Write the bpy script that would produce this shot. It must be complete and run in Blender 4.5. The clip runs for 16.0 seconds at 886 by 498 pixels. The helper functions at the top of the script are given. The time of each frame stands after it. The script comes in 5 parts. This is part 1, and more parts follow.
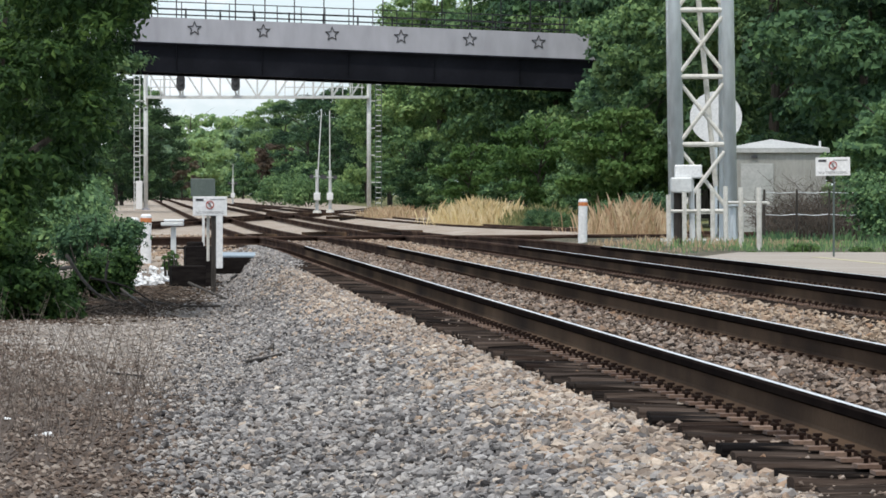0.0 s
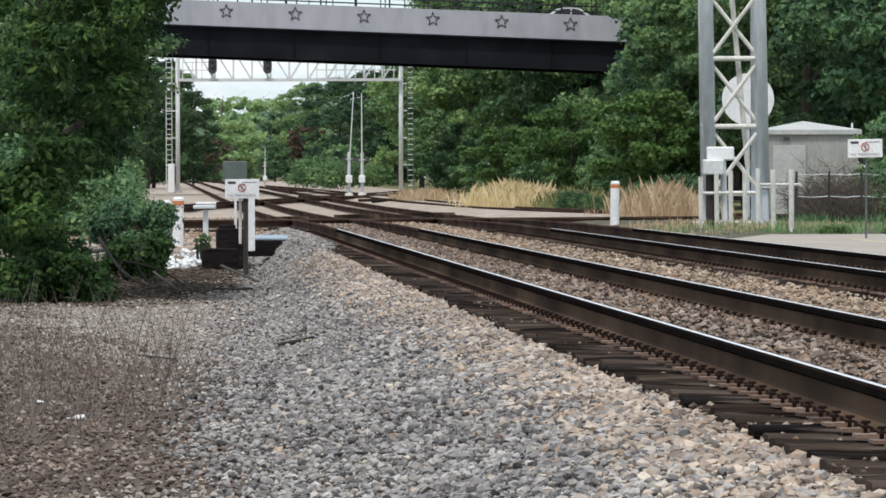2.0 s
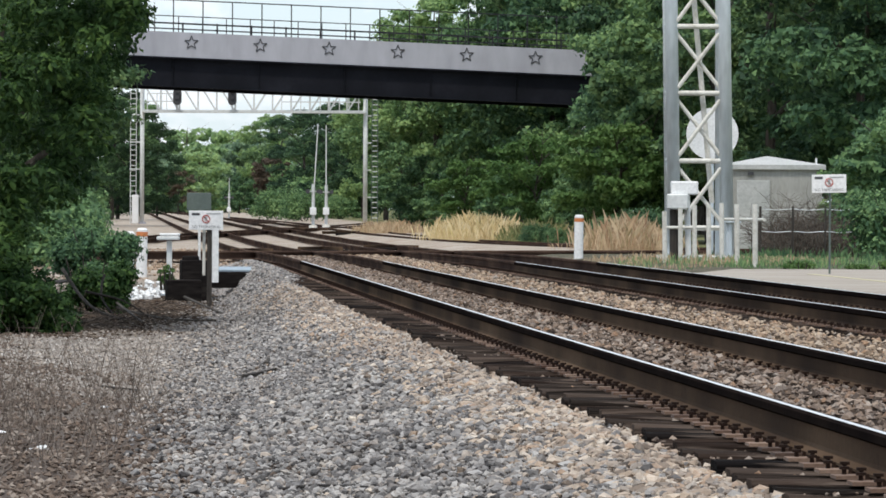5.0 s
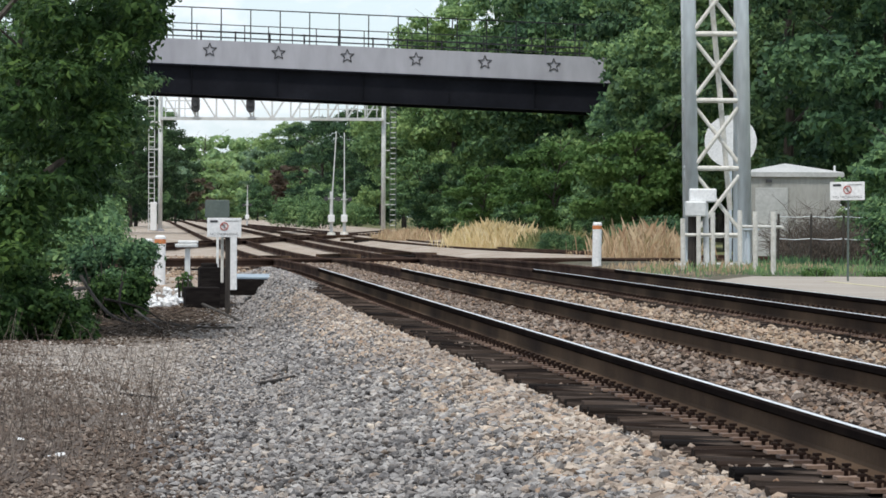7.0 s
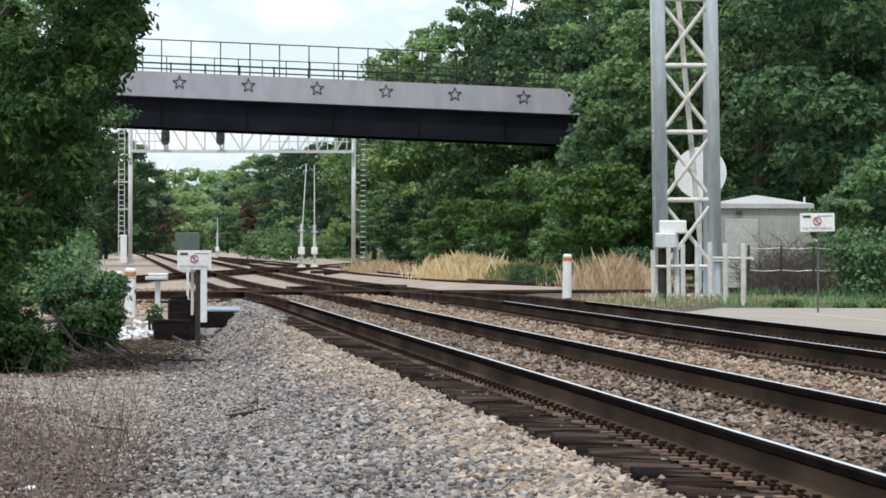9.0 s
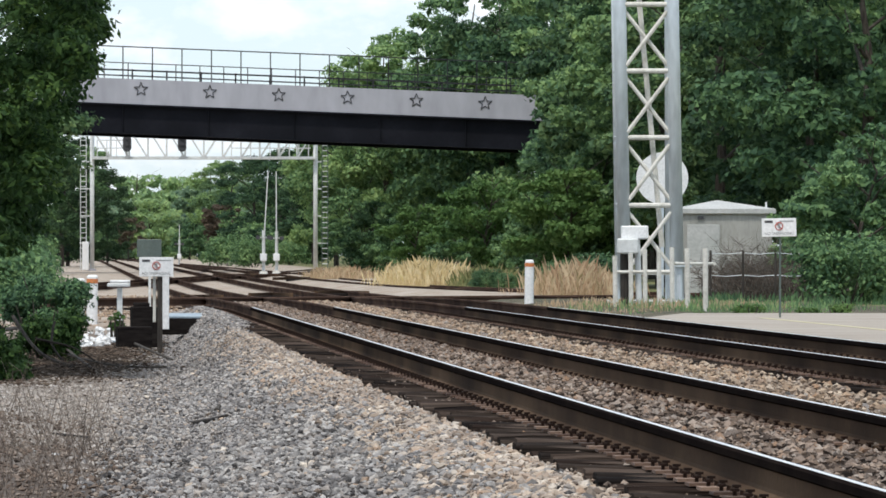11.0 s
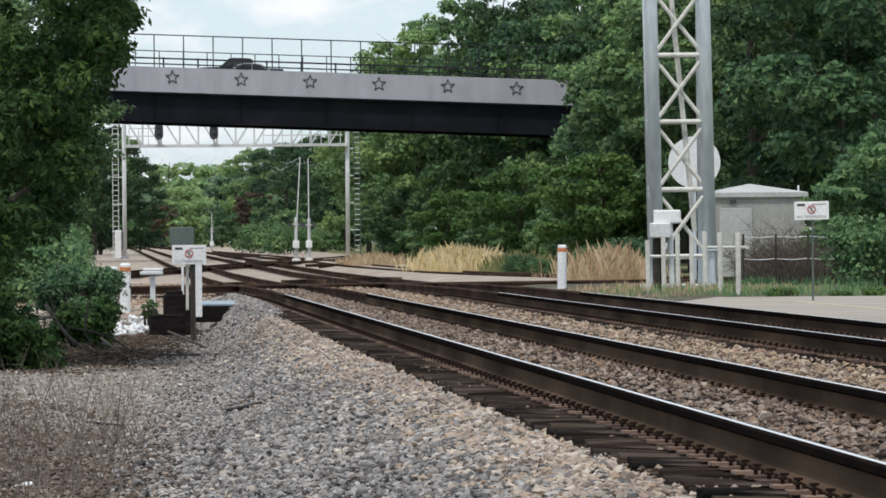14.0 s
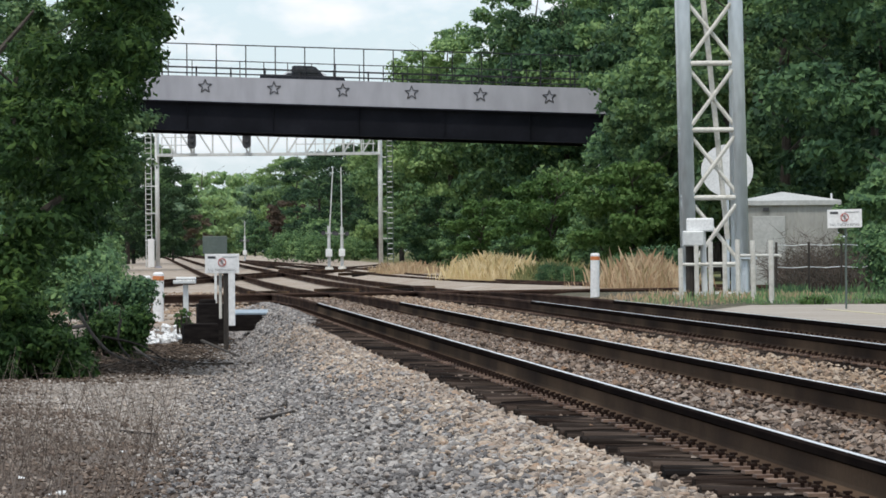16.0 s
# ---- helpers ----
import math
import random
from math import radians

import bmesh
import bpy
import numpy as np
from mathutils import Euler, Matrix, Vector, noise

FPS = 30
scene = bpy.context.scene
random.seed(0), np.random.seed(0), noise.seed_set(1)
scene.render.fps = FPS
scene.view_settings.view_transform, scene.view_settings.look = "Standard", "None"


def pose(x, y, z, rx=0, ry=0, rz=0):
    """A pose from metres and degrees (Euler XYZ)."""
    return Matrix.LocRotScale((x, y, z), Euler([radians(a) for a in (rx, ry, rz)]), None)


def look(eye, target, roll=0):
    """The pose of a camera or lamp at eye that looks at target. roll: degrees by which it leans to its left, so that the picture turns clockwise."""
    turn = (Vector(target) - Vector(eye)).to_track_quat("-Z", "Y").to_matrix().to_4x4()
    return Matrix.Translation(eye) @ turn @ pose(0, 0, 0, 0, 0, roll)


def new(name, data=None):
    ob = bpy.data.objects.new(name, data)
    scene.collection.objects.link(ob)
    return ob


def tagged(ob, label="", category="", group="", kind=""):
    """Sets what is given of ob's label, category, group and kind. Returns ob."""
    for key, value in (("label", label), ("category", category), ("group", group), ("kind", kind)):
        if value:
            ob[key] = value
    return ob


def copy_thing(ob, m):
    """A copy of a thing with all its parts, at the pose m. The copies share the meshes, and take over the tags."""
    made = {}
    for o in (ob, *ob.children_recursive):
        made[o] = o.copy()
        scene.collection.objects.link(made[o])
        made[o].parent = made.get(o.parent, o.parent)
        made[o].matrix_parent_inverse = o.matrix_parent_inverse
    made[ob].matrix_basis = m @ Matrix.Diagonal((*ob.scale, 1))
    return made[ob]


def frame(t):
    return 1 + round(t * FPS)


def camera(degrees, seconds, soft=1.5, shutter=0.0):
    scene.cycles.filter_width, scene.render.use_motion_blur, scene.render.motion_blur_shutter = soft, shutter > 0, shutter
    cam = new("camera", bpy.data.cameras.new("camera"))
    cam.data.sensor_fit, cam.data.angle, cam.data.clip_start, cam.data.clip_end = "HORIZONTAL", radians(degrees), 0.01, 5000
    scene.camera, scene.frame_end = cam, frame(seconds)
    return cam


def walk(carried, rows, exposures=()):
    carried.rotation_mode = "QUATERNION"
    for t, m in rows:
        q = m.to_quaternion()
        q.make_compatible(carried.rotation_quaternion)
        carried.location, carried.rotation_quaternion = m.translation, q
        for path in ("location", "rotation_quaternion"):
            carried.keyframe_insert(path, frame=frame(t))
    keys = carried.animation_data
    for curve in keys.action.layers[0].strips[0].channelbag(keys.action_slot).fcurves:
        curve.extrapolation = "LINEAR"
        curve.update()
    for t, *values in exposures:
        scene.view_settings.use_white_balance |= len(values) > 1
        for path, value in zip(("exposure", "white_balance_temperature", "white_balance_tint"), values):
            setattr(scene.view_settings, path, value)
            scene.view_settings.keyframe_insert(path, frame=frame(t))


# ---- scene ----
cam = camera(10.07, 16.0, soft=1.65)
EYE = 1.71
LENS = 8900.0    # the lens in units of a picture 1568 wide: across = (px - 784) * distance / LENS
TURNS = [  # seconds, yaw, pitch, roll: a phone held in the hand at one spot
    (0.0, 0.000, -0.631, -0.00), (0.5, -0.001, -0.611, -0.02), (1.0, 0.010, -0.660, 0.00),
    (1.5, 0.136, -0.750, 0.08), (2.0, 0.365, -0.831, 0.09), (2.5, 0.412, -0.721, -0.05),
    (3.0, 0.290, -0.587, -0.11), (3.5, 0.195, -0.670, -0.04), (4.0, 0.043, -0.676, -0.12),
    (4.2, -0.014, -0.603, -0.24), (6.3, -0.062, -0.403, -0.27), (6.5, 0.020, -0.397, -0.15),
    (7.0, 0.163, -0.374, -0.28), (7.5, 0.132, -0.279, -0.39), (8.0, -0.031, -0.200, -0.39),
    (8.5, -0.148, -0.118, -0.28), (9.0, -0.177, -0.007, -0.17), (11.5, -0.648, 0.076, -0.00),
    (12.0, -0.519, 0.092, 0.04), (12.5, -0.256, 0.055, 0.06), (13.0, -0.208, 0.033, 0.22),
    (13.5, -0.270, -0.034, 0.33), (14.0, -0.239, -0.098, 0.42), (14.5, -0.152, -0.120, 0.35),
    (15.0, -0.052, -0.026, 0.27), (15.5, 0.124, 0.076, 0.34), (16.0, 0.136, 0.002, 0.50),
]
walk(cam, [(t, pose(0, 0, EYE, 90 + p, r, y)) for t, y, p, r in TURNS],
     exposures=[(0.0, 0.02), (4.0, 0.02), (7.0, 0.02), (9.0, 0.05), (11.9, 0.05), (12.5, -0.28), (13.5, -0.18), (16.0, -0.11)])

# ---- sky and sun ----
SUN_EL, SUN_AZ = 65.0, 193.0
world = bpy.data.worlds.new("sky")
scene.world = world
world.use_nodes = True
wt = world.node_tree
wt.nodes.clear()
w_out = wt.nodes.new("ShaderNodeOutputWorld")
w_bg = wt.nodes.new("ShaderNodeBackground")
w_sky = wt.nodes.new("ShaderNodeTexSky")
w_sky.sky_type, w_sky.sun_disc = "NISHITA", False
w_sky.sun_elevation, w_sky.sun_rotation = radians(SUN_EL), radians(SUN_AZ)
w_sky.air_density, w_sky.dust_density = 1.0, 0.6
w_co = wt.nodes.new("ShaderNodeTexCoord")
w_map = wt.nodes.new("ShaderNodeMapping")
w_map.inputs["Scale"].default_value = (34.0, 34.0, 60.0)
w_map.inputs["Location"].default_value = (2.3, 0.4, 1.1)
w_noise = wt.nodes.new("ShaderNodeTexNoise")
w_noise.inputs["Scale"].default_value = 1.0
w_noise.inputs["Detail"].default_value = 7.0
w_noise.inputs["Roughness"].default_value = 0.52
w_ramp = wt.nodes.new("ShaderNodeValToRGB")
w_ramp.color_ramp.elements[0].position = 0.48
w_ramp.color_ramp.elements[1].position = 0.63
w_ramp.color_ramp.elements[0].color = (0.16, 0.16, 0.16, 1)
w_haze = wt.nodes.new("ShaderNodeMixRGB")
w_haze.inputs[0].default_value = 0.6
w_haze.inputs[2].default_value = (4.3, 5.7, 7.0, 1)
w_mix = wt.nodes.new("ShaderNodeMixRGB")
w_mix.inputs[2].default_value = (7.3, 7.45, 7.8, 1)
wt.links.new(w_co.outputs["Generated"], w_map.inputs["Vector"])
wt.links.new(w_map.outputs[0], w_noise.inputs["Vector"])
wt.links.new(w_noise.outputs["Fac"], w_ramp.inputs["Fac"])
wt.links.new(w_ramp.outputs["Color"], w_mix.inputs[0])
wt.links.new(w_sky.outputs[0], w_haze.inputs[1])
wt.links.new(w_haze.outputs[0], w_mix.inputs[1])
wt.links.new(w_mix.outputs[0], w_bg.inputs["Color"])
wt.links.new(w_bg.outputs[0], w_out.inputs["Surface"])
w_bg.inputs["Strength"].default_value = 0.15

sun_data = bpy.data.lights.new("sun", "SUN")
sun_data.energy, sun_data.angle, sun_data.color = 2.5, radians(6), (1.0, 0.95, 0.88)
sun = new("sun", sun_data)
sx = math.sin(radians(SUN_AZ)) * math.cos(radians(SUN_EL))
sy = math.cos(radians(SUN_AZ)) * math.cos(radians(SUN_EL))
sun.matrix_world = look((sx * 50, sy * 50, 50 * math.sin(radians(SUN_EL))), (0, 0, 0))


# ---- materials ----
def material(name, cols, scale=4.0, rough=0.8, metal=0.0, bump=0.0, fine=40.0, source="noise", spread=(0.3, 0.7),
             stains=None, stretch=(1, 1, 1), spec=0.4, coat=0.0):
    """A surface whose colour runs through cols by noise (or by island or object), with fine grain and relief."""
    m = bpy.data.materials.new(name)
    m.use_nodes = True
    nt = m.node_tree
    b = nt.nodes["Principled BSDF"]
    b.inputs["Roughness"].default_value, b.inputs["Metallic"].default_value = rough, metal
    b.inputs["Specular IOR Level"].default_value = spec
    co = nt.nodes.new("ShaderNodeTexCoord")
    mp = nt.nodes.new("ShaderNodeMapping")
    mp.inputs["Scale"].default_value = stretch
    nt.links.new(co.outputs["Object"], mp.inputs["Vector"])
    n1 = nt.nodes.new("ShaderNodeTexNoise")
    n1.inputs["Scale"].default_value, n1.inputs["Detail"].default_value = scale, 6
    n2 = nt.nodes.new("ShaderNodeTexNoise")
    n2.inputs["Scale"].default_value, n2.inputs["Detail"].default_value = fine, 5
    nt.links.new(mp.outputs[0], n1.inputs["Vector"])
    nt.links.new(mp.outputs[0], n2.inputs["Vector"])
    ramp = nt.nodes.new("ShaderNodeValToRGB")
    el = ramp.color_ramp.elements
    lo, hi = spread if source == "noise" else (0.0, 1.0)
    while len(el) < len(cols):
        el.new(0.5)
    for i, c in enumerate(cols):
        el[i].position = lo + (hi - lo) * i / max(1, len(cols) - 1)
        el[i].color = (*c, 1)
    if source == "noise":
        nt.links.new(n1.outputs["Fac"], ramp.inputs["Fac"])
    elif source == "island":
        g = nt.nodes.new("ShaderNodeNewGeometry")
        nt.links.new(g.outputs["Random Per Island"], ramp.inputs["Fac"])
    else:
        g = nt.nodes.new("ShaderNodeObjectInfo")
        nt.links.new(g.outputs["Random"], ramp.inputs["Fac"])
    grain = nt.nodes.new("ShaderNodeMixRGB")
    grain.blend_type = "MULTIPLY"
    grain.inputs[0].default_value = 0.45
    g2 = nt.nodes.new("ShaderNodeValToRGB")
    g2.color_ramp.elements[0].position, g2.color_ramp.elements[1].position = 0.3, 0.7
    g2.color_ramp.elements[0].color = (0.55, 0.55, 0.55, 1)
    nt.links.new(n2.outputs["Fac"], g2.inputs["Fac"])
    nt.links.new(ramp.outputs["Color"], grain.inputs[1])
    nt.links.new(g2.outputs["Color"], grain.inputs[2])
    last = grain.outputs[0]
    if source == "island" and bump:
        # broad patches of damp and dust over loose stone
        r4 = nt.nodes.new("ShaderNodeValToRGB")
        r4.color_ramp.elements[0].position, r4.color_ramp.elements[1].position = 0.36, 0.62
        r4.color_ramp.elements[0].color = (0.66, 0.66, 0.68, 1)
        n1.inputs["Scale"].default_value = 0.8
        n1.inputs["Detail"].default_value = 3
        nt.links.new(n1.outputs["Fac"], r4.inputs["Fac"])
        m4 = nt.nodes.new("ShaderNodeMixRGB")
        m4.blend_type = "MULTIPLY"
        m4.inputs[0].default_value = 1.0
        nt.links.new(last, m4.inputs[1])
        nt.links.new(r4.outputs["Color"], m4.inputs[2])
        last = m4.outputs[0]
    if stains:
        n3 = nt.nodes.new("ShaderNodeTexNoise")
        n3.inputs["Scale"].default_value, n3.inputs["Detail"].default_value = stains[1], 8
        nt.links.new(mp.outputs[0], n3.inputs["Vector"])
        r3 = nt.nodes.new("ShaderNodeValToRGB")
        r3.color_ramp.elements[0].position, r3.color_ramp.elements[1].position = stains[2], stains[2] + 0.12
        nt.links.new(n3.outputs["Fac"], r3.inputs["Fac"])
        mx = nt.nodes.new("ShaderNodeMixRGB")
        mx.inputs[2].default_value = (*stains[0], 1)
        nt.links.new(r3.outputs["Color"], mx.inputs[0])
        nt.links.new(last, mx.inputs[1])
        last = mx.outputs[0]
    nt.links.new(last, b.inputs["Base Color"])
    if bump:
        bp = nt.nodes.new("ShaderNodeBump")
        bp.inputs["Strength"].default_value = bump
        bp.inputs["Distance"].default_value = 0.02
        nt.links.new(n2.outputs["Fac"], bp.inputs["Height"])
        nt.links.new(bp.outputs[0], b.inputs["Normal"])
    return m


def leaf_material(name, cols, glow=0.35):
    """Leaves: each its own green, some light passing through."""
    m = bpy.data.materials.new(name)
    m.use_nodes = True
    nt = m.node_tree
    b = nt.nodes["Principled BSDF"]
    b.inputs["Roughness"].default_value = 0.6
    b.inputs["Specular IOR Level"].default_value = 0.15
    g = nt.nodes.new("ShaderNodeNewGeometry")
    co = nt.nodes.new("ShaderNodeTexCoord")
    n = nt.nodes.new("ShaderNodeTexNoise")
    n.inputs["Scale"].default_value, n.inputs["Detail"].default_value = 0.55, 3
    nt.links.new(co.outputs["Object"], n.inputs["Vector"])
    info = nt.nodes.new("ShaderNodeObjectInfo")
    a1 = nt.nodes.new("ShaderNodeMath")
    a1.operation = "MULTIPLY_ADD"
    a1.inputs[1].default_value = 0.38
    nt.links.new(g.outputs["Random Per Island"], a1.inputs[0])
    a2 = nt.nodes.new("ShaderNodeMath")
    a2.operation = "MULTIPLY_ADD"
    a2.inputs[1].default_value = 0.30
    a2.inputs[2].default_value = -0.02
    nt.links.new(info.outputs["Random"], a2.inputs[0])
    a3 = nt.nodes.new("ShaderNodeMath")
    a3.operation = "MULTIPLY_ADD"
    a3.inputs[1].default_value = 0.55
    nt.links.new(n.outputs["Fac"], a3.inputs[0])
    nt.links.new(a2.outputs[0], a3.inputs[2])
    nt.links.new(a3.outputs[0], a1.inputs[2])
    ramp = nt.nodes.new("ShaderNodeValToRGB")
    el = ramp.color_ramp.elements
    while len(el) < len(cols):
        el.new(0.5)
    for i, c in enumerate(cols):
        el[i].position = 0.2 + 0.7 * i / max(1, len(cols) - 1)
        el[i].color = (*c, 1)
    nt.links.new(a1.outputs[0], ramp.inputs["Fac"])
    nt.links.new(ramp.outputs["Color"], b.inputs["Base Color"])
    tr = nt.nodes.new("ShaderNodeBsdfTranslucent")
    nt.links.new(ramp.outputs["Color"], tr.inputs["Color"])
    mx = nt.nodes.new("ShaderNodeMixShader")
    mx.inputs[0].default_value = glow
    nt.links.new(b.outputs[0], mx.inputs[1])
    nt.links.new(tr.outputs[0], mx.inputs[2])
    nt.links.new(mx.outputs[0], nt.nodes["Material Output"].inputs["Surface"])
    return m


M_STONE = material("ballast_stone", [(0.055, 0.050, 0.048), (0.23, 0.215, 0.205), (0.38, 0.36, 0.34), (0.14, 0.13, 0.125), (0.42, 0.37, 0.325), (0.54, 0.51, 0.48), (0.30, 0.28, 0.26)], source="island", fine=60, rough=0.9, bump=0.3)
M_STONE_TAN = material("tan_ballast_stone", [(0.13, 0.10, 0.08), (0.47, 0.365, 0.275), (0.60, 0.49, 0.385), (0.27, 0.225, 0.19), (0.72, 0.625, 0.52), (0.46, 0.32, 0.22), (0.54, 0.475, 0.41)], source="island", fine=60, rough=0.9, bump=0.3)
M_STONE_WARM = material("warm_brown_ballast_stone", [(0.10, 0.070, 0.048), (0.40, 0.285, 0.19), (0.54, 0.41, 0.29), (0.20, 0.15, 0.115), (0.62, 0.50, 0.38), (0.42, 0.26, 0.155), (0.40, 0.35, 0.30)], source="island", fine=60, rough=0.9, bump=0.3)
M_STONE_DARK = material("oiled_ballast_stone", [(0.07, 0.05, 0.04), (0.16, 0.12, 0.09), (0.26, 0.21, 0.17), (0.34, 0.29, 0.25), (0.14, 0.11, 0.09)], source="island", fine=60, rough=0.8, bump=0.3)
M_STONE_MIX = material("mixed_ballast_stone", [(0.07, 0.050, 0.038), (0.25, 0.178, 0.128), (0.42, 0.325, 0.255), (0.14, 0.10, 0.077), (0.50, 0.42, 0.35), (0.34, 0.20, 0.115)], source="island", fine=60, rough=0.9, bump=0.3)
M_CHIP = material("gravel_chip", [(0.17, 0.14, 0.12), (0.33, 0.285, 0.245), (0.44, 0.39, 0.345), (0.23, 0.19, 0.155), (0.56, 0.52, 0.48), (0.37, 0.30, 0.235)], source="island", fine=80, rough=0.9)
M_CHIP_BROWN = material("brown_gravel_chip", [(0.045, 0.032, 0.025), (0.125, 0.090, 0.069), (0.20, 0.150, 0.118), (0.08, 0.057, 0.043), (0.36, 0.30, 0.25), (0.16, 0.11, 0.08)], source="island", fine=80, rough=0.95)
M_TIE = material("creosoted_timber", [(0.008, 0.007, 0.007), (0.026, 0.020, 0.017), (0.058, 0.043, 0.034), (0.012, 0.010, 0.009), (0.095, 0.070, 0.056), (0.034, 0.023, 0.018), (0.014, 0.011, 0.010)], source="object", fine=7, stretch=(0.5, 10.0, 10.0), rough=1.0, bump=0.9, spec=0.05, stains=((0.13, 0.10, 0.082), 2.4, 0.60))
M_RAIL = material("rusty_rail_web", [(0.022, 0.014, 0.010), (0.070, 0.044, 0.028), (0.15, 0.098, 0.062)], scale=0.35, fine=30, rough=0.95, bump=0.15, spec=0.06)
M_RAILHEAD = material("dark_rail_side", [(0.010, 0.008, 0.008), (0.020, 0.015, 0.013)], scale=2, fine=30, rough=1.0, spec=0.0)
M_RUST = material("dull_rust", [(0.030, 0.019, 0.015), (0.065, 0.040, 0.030), (0.115, 0.075, 0.056)], scale=0.6, fine=12, rough=1.0, spec=0.03)
# worn steel; the sky's gleam is put into a pale, half-metal colour
M_HEAD = material("polished_rail_head", [(0.80, 0.79, 0.78), (0.90, 0.89, 0.88)], scale=0.7, fine=9, rough=0.38, metal=0.45, stretch=(12, 0.4, 1))
M_IRON = material("rusty_iron", [(0.014, 0.011, 0.010), (0.035, 0.021, 0.016), (0.06, 0.035, 0.024)], scale=5, fine=60, rough=0.95, bump=0.3, spec=0.08)
M_PLATE = material("worn_tie_plate", [(0.06, 0.036, 0.026), (0.14, 0.085, 0.060), (0.30, 0.20, 0.145), (0.09, 0.046, 0.030), (0.22, 0.14, 0.10)], scale=6, fine=60, rough=0.85, bump=0.3, source="object")
M_BLACK = material("black_steel", [(0.006, 0.007, 0.010), (0.010, 0.011, 0.016), (0.018, 0.019, 0.026)], scale=0.35, fine=5, rough=0.7, bump=0.05, spec=0.12)
M_RAILING = material("black_railing_paint", [(0.012, 0.012, 0.015), (0.022, 0.022, 0.026)], scale=3, fine=30, rough=0.5)
M_CONC = material("grey_bridge_concrete", [(0.39, 0.39, 0.43), (0.43, 0.43, 0.47), (0.46, 0.46, 0.50)], scale=0.25, fine=1.2, rough=0.85, bump=0.1, stretch=(1, 1, 0.35))
M_GALV = material("galvanised_steel", [(0.58, 0.64, 0.68), (0.70, 0.76, 0.80), (0.80, 0.85, 0.88)], scale=1.0, fine=8, rough=0.42, metal=0.25, stretch=(1, 1, 0.25), bump=0.03)
M_GALV_FAR = material("weathered_aluminium", [(0.66, 0.67, 0.66), (0.80, 0.81, 0.79)], scale=2.0, fine=10, rough=0.6, metal=0.1)
M_WHITE = material("white_paint", [(0.82, 0.82, 0.81), (0.90, 0.90, 0.89)], scale=3.0, fine=22, rough=0.55, bump=0.03)
M_CREAM = material("aged_cream_paint", [(0.56, 0.535, 0.47), (0.72, 0.695, 0.63), (0.78, 0.755, 0.69)], scale=5.0, fine=30, rough=0.7, stains=((0.22, 0.15, 0.10), 9, 0.68))
M_BEIGE = material("beige_shed_panel", [(0.34, 0.34, 0.31), (0.44, 0.43, 0.40)], scale=0.8, fine=12, rough=0.7, stretch=(1, 1, 0.3))
M_SHEDROOF = material("pale_shed_roof", [(0.44, 0.45, 0.43), (0.56, 0.56, 0.54)], scale=1.2, fine=14, rough=0.6)
M_RED = material("red_paint", [(0.42, 0.06, 0.04), (0.50, 0.09, 0.06)], scale=8, fine=40, rough=0.55)
M_ORANGE = material("orange_band", [(0.62, 0.20, 0.06), (0.66, 0.25, 0.10)], scale=8, fine=40, rough=0.55)
M_INK = material("dark_ink", [(0.05, 0.05, 0.055), (0.08, 0.08, 0.085)], scale=10, fine=60, rough=0.6)
M_GREYINK = material("faded_ink", [(0.20, 0.20, 0.20), (0.30, 0.30, 0.30)], scale=10, fine=60, rough=0.6)
M_SIGNBACK = material("grey_green_sign", [(0.10, 0.13, 0.12), (0.14, 0.17, 0.15)], scale=3, fine=20, rough=0.5, metal=0.3)
M_TIMBER = material("tarred_timber", [(0.008, 0.007, 0.007), (0.018, 0.015, 0.014), (0.03, 0.026, 0.023)], scale=3, fine=30, stretch=(1, 6, 6), rough=0.95, bump=0.5, spec=0.05)
M_POSTWOOD = material("dark_weathered_post", [(0.03, 0.025, 0.022), (0.07, 0.06, 0.05)], scale=3, fine=40, stretch=(8, 8, 1), rough=0.9, bump=0.4)
M_ASPHALT = material("worn_concrete_apron", [(0.34, 0.29, 0.24), (0.42, 0.37, 0.31)], scale=0.7, fine=24, rough=0.9, bump=0.1)
M_COVER = material("pale_blue_cover", [(0.26, 0.33, 0.39), (0.36, 0.43, 0.48)], scale=3, fine=20, rough=0.5)
M_YELLOW = material("worn_yellow_line", [(0.50, 0.44, 0.26), (0.56, 0.50, 0.34)], scale=3, fine=30, rough=0.8)
M_BARK = material("bark", [(0.030, 0.025, 0.020), (0.070, 0.059, 0.048), (0.11, 0.096, 0.080)], scale=3, fine=18, stretch=(4, 4, 0.7), rough=0.95, bump=0.8)
M_TWIG = material("dead_twig", [(0.085, 0.064, 0.051), (0.17, 0.132, 0.106), (0.26, 0.215, 0.18)], source="island", fine=60, rough=0.95)
M_VINE = material("dead_vine", [(0.045, 0.036, 0.030), (0.10, 0.08, 0.066), (0.17, 0.14, 0.115)], source="island", fine=60, rough=1.0, spec=0.05)
M_SHADED_SOIL = material("shaded_soil_flake", [(0.035, 0.024, 0.018), (0.08, 0.055, 0.040), (0.13, 0.10, 0.075), (0.05, 0.038, 0.030)], source="island", fine=60, rough=1.0, spec=0.05)
M_LOG = material("dark_stick", [(0.02, 0.016, 0.014), (0.05, 0.04, 0.032)], scale=8, fine=60, rough=0.95, bump=0.4)
M_DRYGREEN = material("half_dry_grass_blade", [(0.12, 0.16, 0.06), (0.22, 0.24, 0.09), (0.38, 0.33, 0.16), (0.09, 0.14, 0.05)], source="island", fine=60, rough=0.9)
M_STRAW = material("dry_grass_blade", [(0.62, 0.46, 0.22), (0.76, 0.60, 0.33), (0.84, 0.70, 0.44), (0.66, 0.54, 0.25)], source="island", fine=60, rough=0.9)
